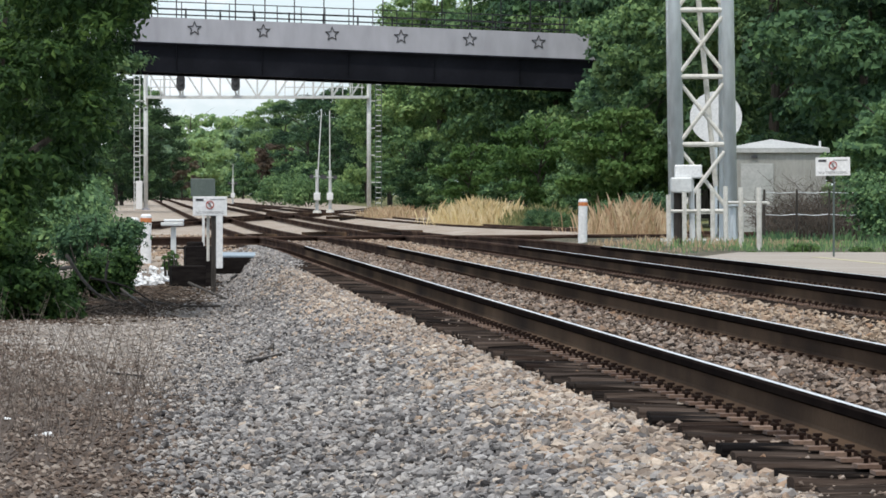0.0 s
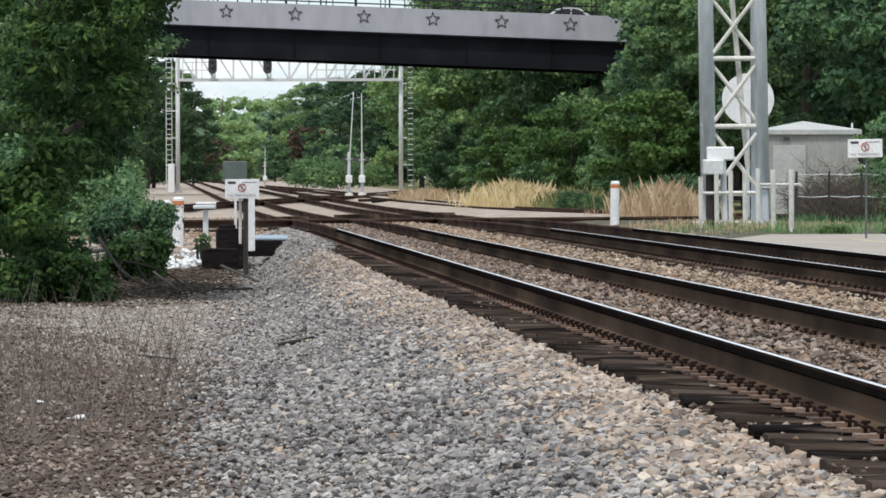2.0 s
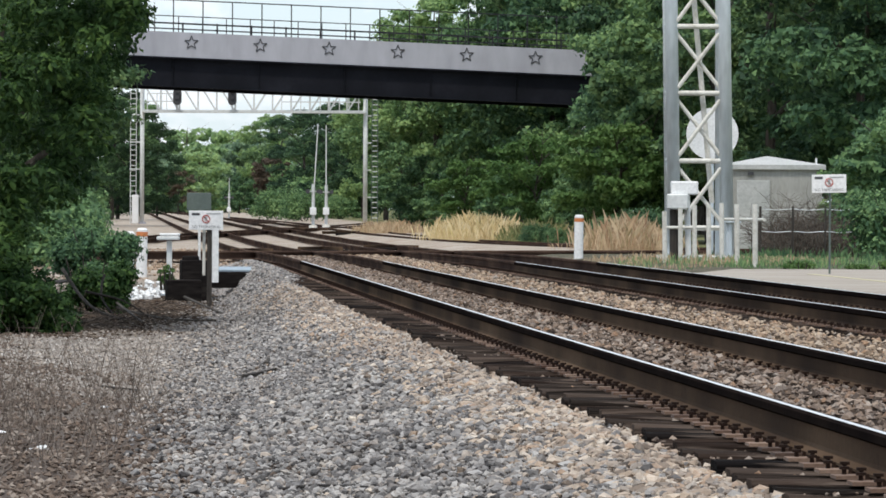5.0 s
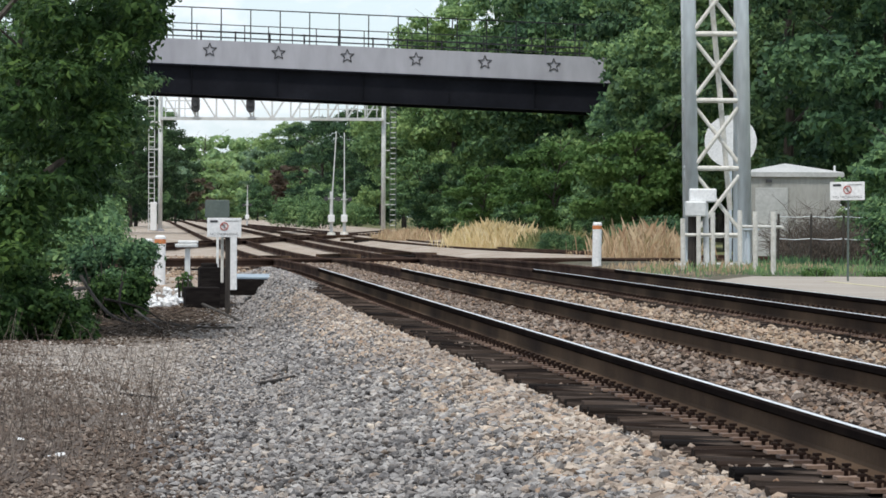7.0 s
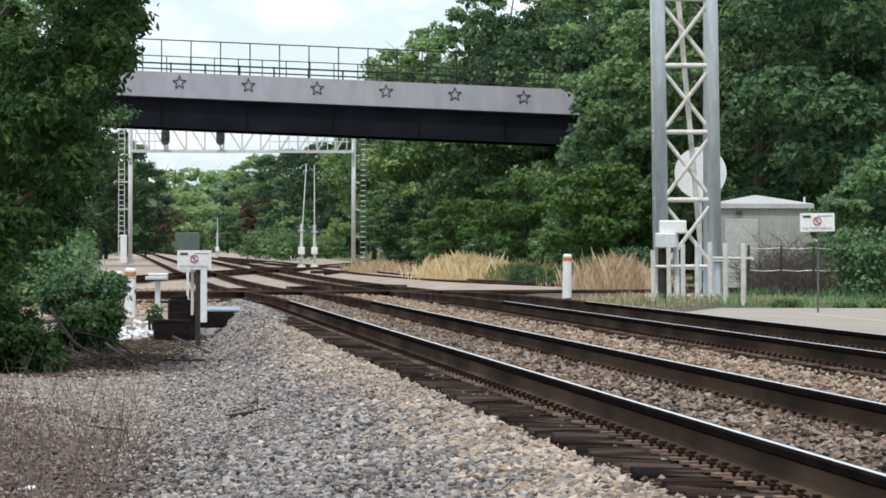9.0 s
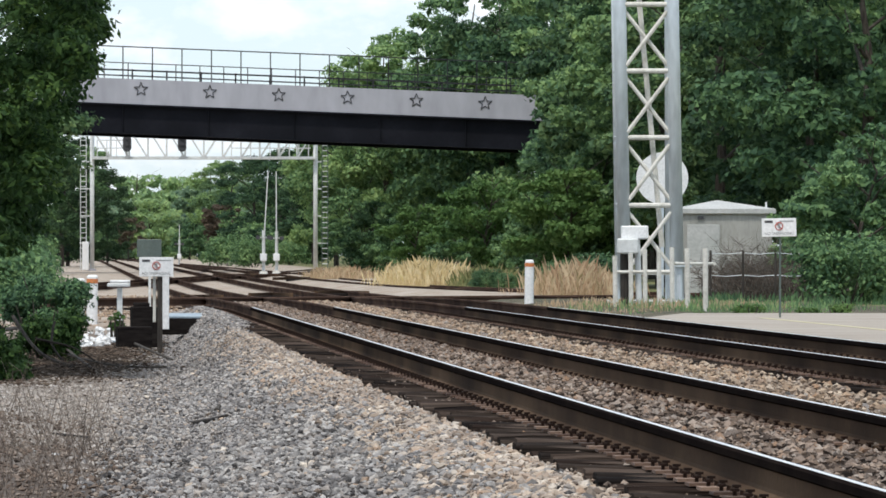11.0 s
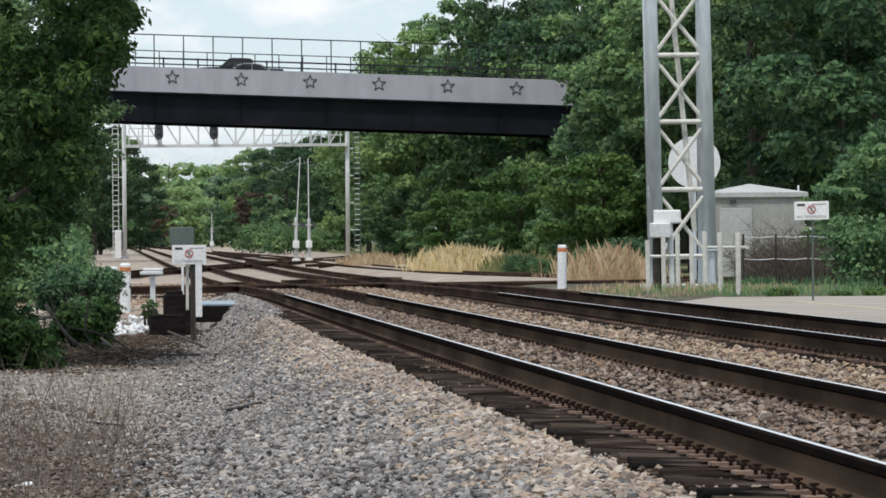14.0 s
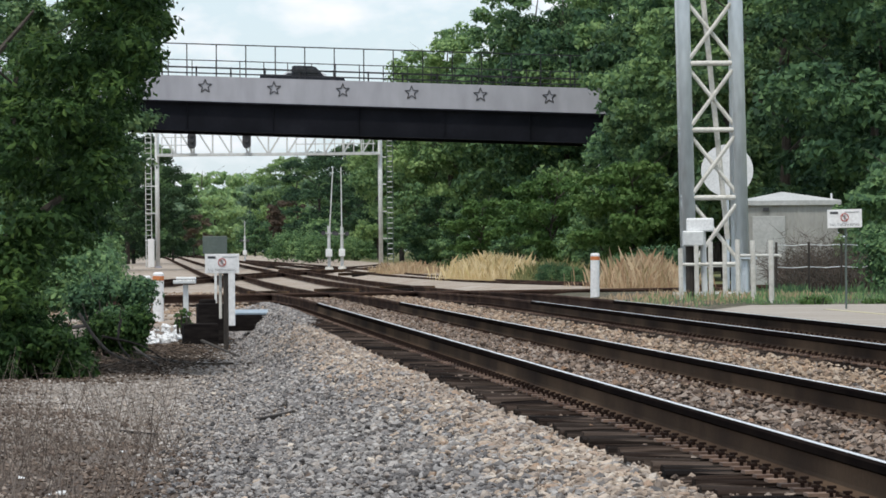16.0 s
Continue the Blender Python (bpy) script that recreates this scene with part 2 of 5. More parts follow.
M_RUSTGRASS = material("rusty_dead_grass", [(0.34, 0.21, 0.12), (0.54, 0.38, 0.23), (0.64, 0.49, 0.32), (0.28, 0.22, 0.10)], source="island", fine=60, rough=0.9)
M_LEAF = leaf_material("leaf", [(0.022, 0.050, 0.032), (0.061, 0.125, 0.065), (0.138, 0.240, 0.102), (0.275, 0.400, 0.162)], glow=0.30)
# lighter woods leaf: tone between trees, with haze and sun put into it
M_LEAF_MID = leaf_material("mid_leaf", [(0.035, 0.072, 0.042), (0.094, 0.175, 0.084), (0.199, 0.315, 0.125), (0.347, 0.470, 0.180)], glow=0.32)
M_LEAF_LIGHT = leaf_material("light_leaf", [(0.042, 0.092, 0.030), (0.075, 0.148, 0.042), (0.12, 0.205, 0.06), (0.19, 0.28, 0.09)])
# shade over the roadside leaves is put in as a darker green
M_LEAF_NEAR_SHADE = leaf_material("near_shade_leaf", [(0.011, 0.030, 0.011), (0.025, 0.057, 0.019), (0.051, 0.103, 0.029), (0.137, 0.224, 0.054)], glow=0.4)
# woods leaf with the forest's deep shade put into the green
M_LEAF_DEEP = leaf_material("deep_shade_leaf", [(0.014, 0.034, 0.023), (0.037, 0.078, 0.044), (0.087, 0.158, 0.072), (0.204, 0.300, 0.122)], glow=0.28)
# shade of the trees by the gantry is put into this leaf colour
M_LEAF_SHADED = leaf_material("shaded_leaf", [(0.010, 0.024, 0.014), (0.024, 0.050, 0.026), (0.048, 0.092, 0.040), (0.085, 0.15, 0.06)], glow=0.25)
# distant haze is put into these two paler leaf colours
M_LEAF_FAR = leaf_material("far_haze_leaf", [(0.14, 0.23, 0.14), (0.23, 0.35, 0.17), (0.34, 0.47, 0.20), (0.48, 0.60, 0.26)])
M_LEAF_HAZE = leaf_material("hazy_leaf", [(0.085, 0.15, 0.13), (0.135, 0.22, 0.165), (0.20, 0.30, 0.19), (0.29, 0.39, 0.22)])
M_LEAF_RED = leaf_material("reddish_leaf", [(0.060, 0.052, 0.038), (0.105, 0.082, 0.060), (0.155, 0.112, 0.082), (0.13, 0.14, 0.08)])
M_GLASS = material("car_glass", [(0.012, 0.014, 0.016), (0.02, 0.022, 0.025)], scale=1, fine=5, rough=0.08, spec=0.6)
M_TYRE = material("tyre_rubber", [(0.012, 0.012, 0.012), (0.02, 0.02, 0.02)], scale=4, fine=30, rough=0.9)
M_CARWHITE = material("white_car_paint", [(0.74, 0.75, 0.76), (0.80, 0.81, 0.82)], scale=1, fine=5, rough=0.25, spec=0.5)
M_CARDARK = material("dark_car_paint", [(0.012, 0.013, 0.018), (0.02, 0.021, 0.028)], scale=1, fine=5, rough=0.25, spec=0.5)
M_CARSILVER = material("silver_car_paint", [(0.36, 0.37, 0.38), (0.42, 0.43, 0.44)], scale=1, fine=5, rough=0.3, metal=0.5)


# ---- building helpers ----
class Shape:
    """Vertices and faces gathered for one mesh."""

    def __init__(self):
        self.v, self.f = [], []

    def add(self, verts, faces):
        k = len(self.v)
        self.v += [tuple(p) for p in verts]
        self.f += [tuple(i + k for i in f) for f in faces]
        return self

    def box(self, c, s, turn=0.0, bevel=0.0):
        """A box of size s round c, turned by degrees about z; with bevel its upright and level edges are cut."""
        x, y, z = (d / 2 for d in s)
        b = min(bevel, x * 0.9, y * 0.9, z * 0.9)
        a = radians(turn)
        ca, sa = math.cos(a), math.sin(a)

        def put(p):
            return (c[0] + p[0] * ca - p[1] * sa, c[1] + p[0] * sa + p[1] * ca, c[2] + p[2])
        if b <= 0:
            q = [(i * x, j * y, k * z) for k in (-1, 1) for j in (-1, 1) for i in (-1, 1)]
            return self.add([put(p) for p in q], [(0, 2, 3, 1), (4, 5, 7, 6), (0, 1, 5, 4), (2, 6, 7, 3), (0, 4, 6, 2), (1, 3, 7, 5)])
        ring = lambda d, h: [(x - b - d, y - d, h), (x - d, y - b - d, h), (x - d, -y + b + d, h), (x - b - d, -y + d, h),
                             (-x + b + d, -y + d, h), (-x + d, -y + b + d, h), (-x + d, y - b - d, h), (-x + b + d, y - d, h)]
        rings = [ring(b * 0.7, -z), ring(0, -z + b), ring(0, z - b), ring(b * 0.7, z)]
        verts = [put(p) for r in rings for p in r]
        faces = [tuple(range(8)), tuple(reversed(range(24, 32)))]
        for r in range(3):
            for i in range(8):
                j = (i + 1) % 8
                faces.append((r * 8 + j, r * 8 + i, r * 8 + 8 + i, r * 8 + 8 + j))
        return self.add(verts, faces)

    def tube(self, p, q, r, r2=None, n=8, caps=True):
        p, q = Vector(p), Vector(q)
        r2 = r if r2 is None else r2
        d = (q - p).normalized()
        u = d.orthogonal().normalized()
        w = d.cross(u)
        verts, faces = [], []
        for c, rr in ((p, r), (q, r2)):
            for i in range(n):
                a = 2 * math.pi * i / n
                verts.append(c + u * (rr * math.cos(a)) + w * (rr * math.sin(a)))
        for i in range(n):
            j = (i + 1) % n
            faces.append((i, j, n + j, n + i))
        if caps:
            faces += [tuple(reversed(range(n))), tuple(range(n, 2 * n))]
        return self.add(verts, faces)

    def bar(self, p, q, w, d=None):
        """A square bar from p to q."""
        return self.tube(p, q, (d or w) * 0.7071, n=4)

    def disc(self, c, r, depth, n=32, axis="y"):
        c = Vector(c)
        d = {"x": Vector((1, 0, 0)), "y": Vector((0, 1, 0)), "z": Vector((0, 0, 1))}[axis]
        return self.tube(c - d * depth / 2, c + d * depth / 2, r, n=n)

    def sweep(self, prof, path, closed=True):
        """A profile (across, up) carried along path points."""
        n, m = len(prof), len(path)
        verts, faces = [], []
        for i, p in enumerate(path):
            a, b = Vector(path[max(0, i - 1)]), Vector(path[min(m - 1, i + 1)])
            d = (b - a).normalized()
            side = Vector((d.y, -d.x, 0)).normalized()
            for s, h in prof:
                verts.append((p[0] + side.x * s, p[1] + side.y * s, p[2] + h))
        for i in range(m - 1):
            for j in range(n if closed else n - 1):
                k = (j + 1) % n
                faces.append((i * n + j, i * n + k, i * n + n + k, i * n + n + j))
        faces += [tuple(reversed(range(n))), tuple(range((m - 1) * n, m * n))]
        return self.add(verts, faces)

    def mesh(self, name, mat, smooth=False):
        me = bpy.data.meshes.new(name)
        me.from_pydata(self.v, [], self.f)
        if isinstance(mat, (list, tuple)):
            for one in mat:
                me.materials.append(one)
        else:
            me.materials.append(mat)
        if smooth:
            me.shade_smooth()
        me.update()
        return me


def part(name, shape, mat, parent, label="", smooth=False):
    ob = new(name, shape.mesh(name, mat, smooth) if isinstance(shape, Shape) else shape)
    ob.parent = parent
    if label:
        tagged(ob, label)
    return ob


def thing(name, label, category, m=None, group="", kind=""):
    ob = new(name)
    ob.empty_display_size = 0.2
    if m is not None:
        ob.matrix_basis = m
    return tagged(ob, label, category, group, kind)


def raw_mesh(name, verts, loops, per_face, mat):
    """A mesh from arrays: loops lists corner after corner, per_face corners a face."""
    me = bpy.data.meshes.new(name)
    nf = len(loops) // per_face
    me.vertices.add(len(verts))
    me.vertices.foreach_set("co", np.asarray(verts, np.float32).ravel())
    me.loops.add(len(loops))
    me.loops.foreach_set("vertex_index", np.asarray(loops, np.int32).ravel())
    me.polygons.add(nf)
    me.polygons.foreach_set("loop_start", np.arange(nf, dtype=np.int32) * per_face)
    me.polygons.foreach_set("loop_total", np.full(nf, per_face, np.int32))
    me.materials.append(mat)
    me.update(calc_edges=True)
    me.validate()
    me.shade_flat()
    return me


# ---- the lie of the land ----
SLOPE = 0.0634                       # the tracks run this much to -x for each metre of y
COS_T = 1 / math.hypot(1, SLOPE)
TRACK_X = 4.07                       # where the first track's middle would pass beside the eye
RAIL_TOP, TIE_TOP, BED = 0.75, 0.56, 0.47
TRACK_GAP = 3.92


def across(x, y):
    """Metres to the right of the first track's middle."""
    return (x - TRACK_X + SLOPE * y) * COS_T


def on_track(u, v, z=0.0):
    """The point u metres along the first track and v to its right."""
    return (TRACK_X - SLOPE * COS_T * u + COS_T * v, COS_T * u + SLOPE * COS_T * v, z)


DIP_Y = (-400.0, 92.0, 102.0, 115.6, 133.0, 157.0, 191.0, 244.0, 548.0, 2700.0)
DIP_Z = (0.0, 0.0, -0.005, -0.053, -0.146, -0.186, -0.20, -0.137, 0.35, 0.35)


def dip(y):
    """How far the line falls away and climbs again along its length."""
    return np.interp(y, DIP_Y, DIP_Z)


def smooth_step(a, b, x):
    t = np.clip((x - a) / (b - a), 0, 1)
    return t * t * (3 - 2 * t)


def ground_z(x, y):
    x, y = np.asarray(x, float), np.asarray(y, float)
    v = across(x, y)
    toe = -3.5 + 1.25 * smooth_step(35.0, 90.0, y)
    bank = smooth_step(0, 1, (v - toe) / (-1.45 - toe)) * BED
    level = np.where(v < 0, bank, BED)
    far = smooth_step(91.0, 103.0, y + 0.5 * x) * 0.44 + smooth_step(116.0, 126.0, y) * 0.10
    level = np.maximum(level, far)
    heap = 0.05 * np.exp(-((v + 1.75) / 0.45) ** 2) * np.exp(-((y - 79) / 18.0) ** 2)
    lumps = 0.03 * np.sin(x * 1.7 + 0.6 * y) * np.sin(y * 0.9 - 0.4 * x) * smooth_step(-1.6, -3.0, v)
    right = smooth_step(6.0, 7.6, v) * 0.14
    # loose stone heaped over the tie ends short of the crossing
    crest = 0.15 * np.exp(-((v + 1.45) / 0.42) ** 2) * smooth_step(78.0, 92.0, y) * (1 - smooth_step(103.0, 110.0, y))
    return level + heap + lumps + right + crest + dip(y)


# ---- ground ----
def ground_sheet():
    xs = np.unique(np.concatenate([np.linspace(-900, -60, 12), np.linspace(-60, -12, 20), np.linspace(-12, 14, 105), np.linspace(14, 60, 20), np.linspace(60, 900, 12)]))
    ys = np.unique(np.concatenate([np.linspace(-300, -10, 8), np.linspace(-10, 16, 10), np.linspace(16, 120, 240), np.linspace(120, 280, 60), np.linspace(280, 2600, 30)]))
    gx, gy = np.meshgrid(xs, ys)
    gz = ground_z(gx, gy) - 0.015
    verts = np.stack([gx, gy, gz], -1).reshape(-1, 3)
    w = len(xs)
    i = (np.arange(len(ys) - 1)[:, None] * w + np.arange(w - 1)[None]).ravel()
    loops = np.stack([i, i + 1, i + 1 + w, i + w], 1).ravel()
    m = bpy.data.materials.new("gravel_and_soil")
    m.use_nodes = True
    nt = m.node_tree
    b = nt.nodes["Principled BSDF"]
    b.inputs["Roughness"].default_value = 0.95
    geo = nt.nodes.new("ShaderNodeNewGeometry")
    sep = nt.nodes.new("ShaderNodeSeparateXYZ")
    nt.links.new(geo.outputs["Position"], sep.inputs[0])

    def noise_at(scale, detail=6):
        n = nt.nodes.new("ShaderNodeTexNoise")
        n.inputs["Scale"].default_value, n.inputs["Detail"].default_value = scale, detail
        nt.links.new(geo.outputs["Position"], n.inputs["Vector"])
        return n.outputs["Fac"]

    def math_node(op, a, bb, c=None):
        n = nt.nodes.new("ShaderNodeMath")
        n.operation = op
        for k, val in enumerate((a, bb) if c is None else (a, bb, c)):
            if isinstance(val, (int, float)):
                n.inputs[k].default_value = val
            else:
                nt.links.new(val, n.inputs[k])
        return n.outputs[0]

    def band(x, lo, hi):
        n = nt.nodes.new("ShaderNodeMapRange")
        n.inputs["From Min"].default_value, n.inputs["From Max"].default_value = lo, hi
        nt.links.new(x, n.inputs["Value"])
        return n.outputs[0]

    def ramp(fac, cols, lo=0.3, hi=0.7):
        r = nt.nodes.new("ShaderNodeValToRGB")
        el = r.color_ramp.elements
        while len(el) < len(cols):
            el.new(0.5)
        for k, c in enumerate(cols):
            el[k].position, el[k].color = lo + (hi - lo) * k / (len(cols) - 1), (*c, 1)
        nt.links.new(fac, r.inputs["Fac"])
        return r.outputs["Color"]

    def mix(fac, a, bb):
        n = nt.nodes.new("ShaderNodeMixRGB")
        nt.links.new(fac, n.inputs[0])
        nt.links.new(a, n.inputs[1])
        nt.links.new(bb, n.inputs[2])
        return n.outputs[0]
    gravel = ramp(noise_at(38, 4), [(0.10, 0.09, 0.08), (0.24, 0.21, 0.19), (0.40, 0.36, 0.33)])
    soil = ramp(noise_at(30, 6), [(0.034, 0.024, 0.018), (0.085, 0.060, 0.045), (0.15, 0.110, 0.083)])
    dust = ramp(noise_at(26, 6), [(0.12, 0.098, 0.08), (0.25, 0.215, 0.18), (0.38, 0.335, 0.29)])
    weedy = ramp(noise_at(2.2, 6), [(0.028, 0.036, 0.016), (0.075, 0.066, 0.036), (0.16, 0.125, 0.078)])
    pale = ramp(noise_at(1.1, 5), [(0.27, 0.205, 0.15), (0.39, 0.32, 0.255), (0.48, 0.425, 0.37)])
    turf = ramp(noise_at(0.8, 5), [(0.07, 0.10, 0.03), (0.14, 0.15, 0.05), (0.26, 0.20, 0.09)])
    v = math_node("MULTIPLY_ADD", sep.outputs["Y"], SLOPE, math_node("SUBTRACT", sep.outputs["X"], TRACK_X))
    wob = math_node("MULTIPLY_ADD", noise_at(0.7, 3), 2.4, -1.2)
    vw = math_node("ADD", v, wob)
    yw = math_node("MULTIPLY_ADD", wob, 5.0, sep.outputs["Y"])
    trodden = math_node("MULTIPLY", band(yw, 38.0, 50.0), band(yw, 74.0, 66.0))
    col = mix(band(vw, -3.6, -3.0), mix(trodden, soil, dust), gravel)
    col = mix(band(math_node("MULTIPLY_ADD", sep.outputs["X"], 0.5, math_node("ADD", sep.outputs["Y"], wob)), 94.0, 99.0), col, pale)
    col = mix(math_node("MULTIPLY", band(vw, 6.0, 7.0), math_node("MULTIPLY", band(sep.outputs["Y"], 90.0, 92.0), band(sep.outputs["Y"], 150.0, 136.0))), col, weedy)
    col = mix(band(vw, 13.5, 14.5), col, turf)
    col = mix(band(math_node("ADD", vw, 11.5), 0.0, -1.5), col, turf)
    nt.links.new(col, b.inputs["Base Color"])
    bp = nt.nodes.new("ShaderNodeBump")
    bp.inputs["Strength"].default_value, bp.inputs["Distance"].default_value = 0.8, 0.03
    nt.links.new(noise_at(45, 4), bp.inputs["Height"])
    nt.links.new(bp.outputs[0], b.inputs["Normal"])
    me = raw_mesh("ground", verts, loops, 4, m)
    me.shade_smooth()
    tagged(new("ground", me), "grey gravel and soil beside the railway bed", "ground", kind="structure")


ground_sheet()

# ---- railway ----
RAIL_FOOT = [(-0.070, 0), (0.070, 0), (0.070, 0.012), (0.020, 0.026), (0.010, 0.045), (0.010, 0.130), (-0.010, 0.130), (-0.010, 0.045), (-0.020, 0.026), (-0.070, 0.012)]
RAIL_HEAD = [(-0.010, 0.128), (0.010, 0.128), (0.036, 0.143), (0.037, 0.178), (0.026, 0.1886), (-0.026, 0.1886), (-0.037, 0.178), (-0.036, 0.143)]
RAIL_CROWN = [(-0.017, 0.1888), (0.017, 0.1888), (0.011, 0.1912), (-0.011, 0.1912)]


def lay_rail(parent, path, polished=True):
    body = part("rail", Shape().sweep(RAIL_FOOT, path), M_RAIL if polished else M_RUST, parent)
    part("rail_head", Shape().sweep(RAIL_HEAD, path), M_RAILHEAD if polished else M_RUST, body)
    part("running_surface", Shape().sweep(RAIL_CROWN, path), M_HEAD if polished else M_RUST, body,
         "worn top of the rail, sky gleam put into its colour" if polished else "")
    return body


def tie_mesh(seed):
    """A sawn timber tie with split, uneven edges; 2.6 m long, x along it."""
    r = random.Random(seed)
    s = Shape()
    n = 10
    cracks = sorted(r.sample((-0.075, -0.05, -0.025, 0.0, 0.025, 0.05, 0.075), 3))
    wander = [r.uniform(-0.006, 0.006) for _ in cracks]
    m = 6 + 3 * len(cracks)
    for i in range(n + 1):
        x = -1.3 + 2.6 * i / n + (r.uniform(-0.05, 0.05) if 0 < i < n else 0)
        dz, dy = r.uniform(-0.014, 0.006), r.uniform(-0.009, 0.009)
        s.v += [(x, -0.112 + dy, -0.175), (x, -0.115 + dy, -0.018 + dz), (x, -0.098 + dy, dz - r.uniform(0, 0.008))]
        for c, w in zip(cracks, wander):
            deep = r.choice((0.002, 0.014, 0.026, 0.034))
            y = c + w * (i - n / 2) * 0.25
            s.v += [(x, y - 0.009, dz), (x, y, dz - deep), (x, y + 0.009, dz - r.uniform(0, 0.010))]
        s.v += [(x, 0.098 + dy, dz - r.uniform(0, 0.008)), (x, 0.115 + dy, -0.018 + dz), (x, 0.112 + dy, -0.175)]
    for i in range(n):
        for j in range(m - 1):
            s.f.append((i * m + j, i * m + j + 1, i * m + j + m + 1, i * m + j + m))
    s.f += [tuple(range(m - 1, -1, -1)), tuple(range(n * m, n * m + m))]
    return s.mesh("tie", M_TIE)


def fastening_mesh():
    """The plate under a rail, its square-headed spikes and the anchor that grips the rail's foot."""
    s = Shape()
    s.box((-0.02, 0, 0.006), (0.38, 0.17, 0.016))
    plate = len(s.f)
    for x in (-0.155, -0.092, 0.088):
        y = 0.045 if x == -0.155 else -0.04
        s.box((x, y, 0.024), (0.018, 0.018, 0.030))
        s.box((x, y, 0.042), (0.040, 0.038, 0.013))
    s.box((-0.060, -0.118, 0.004), (0.050, 0.020, 0.040))
    s.box((0.060, 0.118, 0.000), (0.050, 0.020, 0.040))
    me = s.mesh("tie_plate", [M_PLATE, M_IRON])
    for f in me.polygons:
        f.material_index = 0 if f.index < plate else 1
    return me


TIES = [tie_mesh(s) for s in range(7)]
FASTENING = fastening_mesh()


def main_track(v, u0, u1, label):
    """A straight track of timber ties along the first track's line, v metres to its right."""
    track = thing("railway_track", label, "railway track", group="main tracks", kind="structure")
    for side in (-0.755, 0.755):
        lay_rail(track, [on_track(u, v + side, TIE_TOP) for u in np.linspace(u0, 92.0, 24)])
        lay_rail(track, [on_track(u, v + side, TIE_TOP + float(dip(u))) for u in np.linspace(92.02, 300.0, 90)], polished=False)
        lay_rail(track, [on_track(u, v + side, TIE_TOP + float(dip(u))) for u in np.linspace(300.1, u1, 40)], polished=False)
    yaw = math.degrees(math.atan(SLOPE))
    r = random.Random(int(v * 100) + 5)
    u = -4.0
    while u < 128:
        x, y, z = on_track(u, v + r.uniform(-0.04, 0.04))
        ob = new("tie", TIES[r.randrange(7)])
        ob.parent = track
        ob.matrix_basis = pose(x, y, TIE_TOP - 0.012 + float(dip(y)) + r.uniform(-0.012, 0.0), r.uniform(-0.6, 0.6), r.uniform(-0.5, 0.5), yaw + r.uniform(-1.6, 1.6) + 180 * r.randrange(2))
        if 16 < u < 105:
            for side in (-0.755, 0.755):
                x, y, z = on_track(u, v + side)
                f = new("tie_plate", FASTENING)
                f.parent = track
                f.matrix_basis = pose(x, y, TIE_TOP - 0.012 + float(dip(y)), 0, 0, yaw + (180 if side > 0 else 0))
        u += 0.495 + r.uniform(-0.03, 0.03)
    return track


main_track(0.0, -10.0, 830.0, "straight railway track with polished rails on dark timber ties")
main_track(TRACK_GAP, -10.0, 830.0, "second straight railway track with polished rails on timber ties")


def smooth_path(points, step=1.5):
    """A gliding line through plan points."""
    p = [Vector(q) for q in points]
    out = []
    for i in range(len(p) - 1):
        a, b, c, d = p[max(0, i - 1)], p[i], p[i + 1], p[min(len(p) - 1, i + 2)]
        n = max(2, int((c - b).length / step))
        for k in range(n):
            t = k / n
            out.append(0.5 * ((2 * b) + (c - a) * t + (2 * a - 5 * b + 4 * c - d) * t * t + (3 * b - a - 3 * c + d) * t ** 3))
    out.append(p[-1])
    return out


def cross_track(points, label, ties_to=1e9):
    """A track along a plan line; rusty rails, timbers under them."""
    track = thing("railway_track", label, "railway track", group="crossing tracks", kind="structure")
    mid = smooth_path([(x, y, 0) for x, y in points])
    for side in (-0.755, 0.755):
        path = []
        for i, p in enumerate(mid):
            d = (mid[min(i + 1, len(mid) - 1)] - mid[max(0, i - 1)]).normalized()
            path.append((p.x + d.y * side, p.y - d.x * side, TIE_TOP - 0.004 + float(dip(p.y))))
        lay_rail(track, path, polished=False)
    if ties_to > 0:
        r = random.Random(len(points))
        gone = 0.0
        for a, b in zip(mid, mid[1:]):
            gone += (b - a).length
            while gone > 0.55:
                gone -= 0.55
                if b.y > ties_to:
                    continue
                ob = new("tie", TIES[r.randrange(7)])
                ob.parent = track
                d = b - a
                ob.matrix_basis = pose(b.x, b.y, TIE_TOP - 0.05 + float(dip(b.y)), 0, 0, math.degrees(math.atan2(d.y, d.x)) + 90 + r.uniform(-2, 2))
    return track


cross_track([(-30.03, 94.2), (-12.44, 110.5), (-6.81, 120.2), (0.0, 132.5), (5.8, 137.7), (26.16, 154.2)], "rust-brown track that crosses the main tracks")
cross_track([(-11.54, 99.3), (-12.15, 155.4), (-11.5, 199.0), (-8.94, 250.7), (-5.94, 293.5), (-3.89, 346.1)], "rusty track joining the main tracks at a slant", 140)
cross_track([(23.05, 133.4), (10.6, 148.0), (5.5, 160.8), (1.69, 184.8), (-1.98, 223.9), (-5.75, 278.8), (-11.55, 352.1), (-19.33, 446.1)], "rusty curved track joining from beyond the tower", 150)


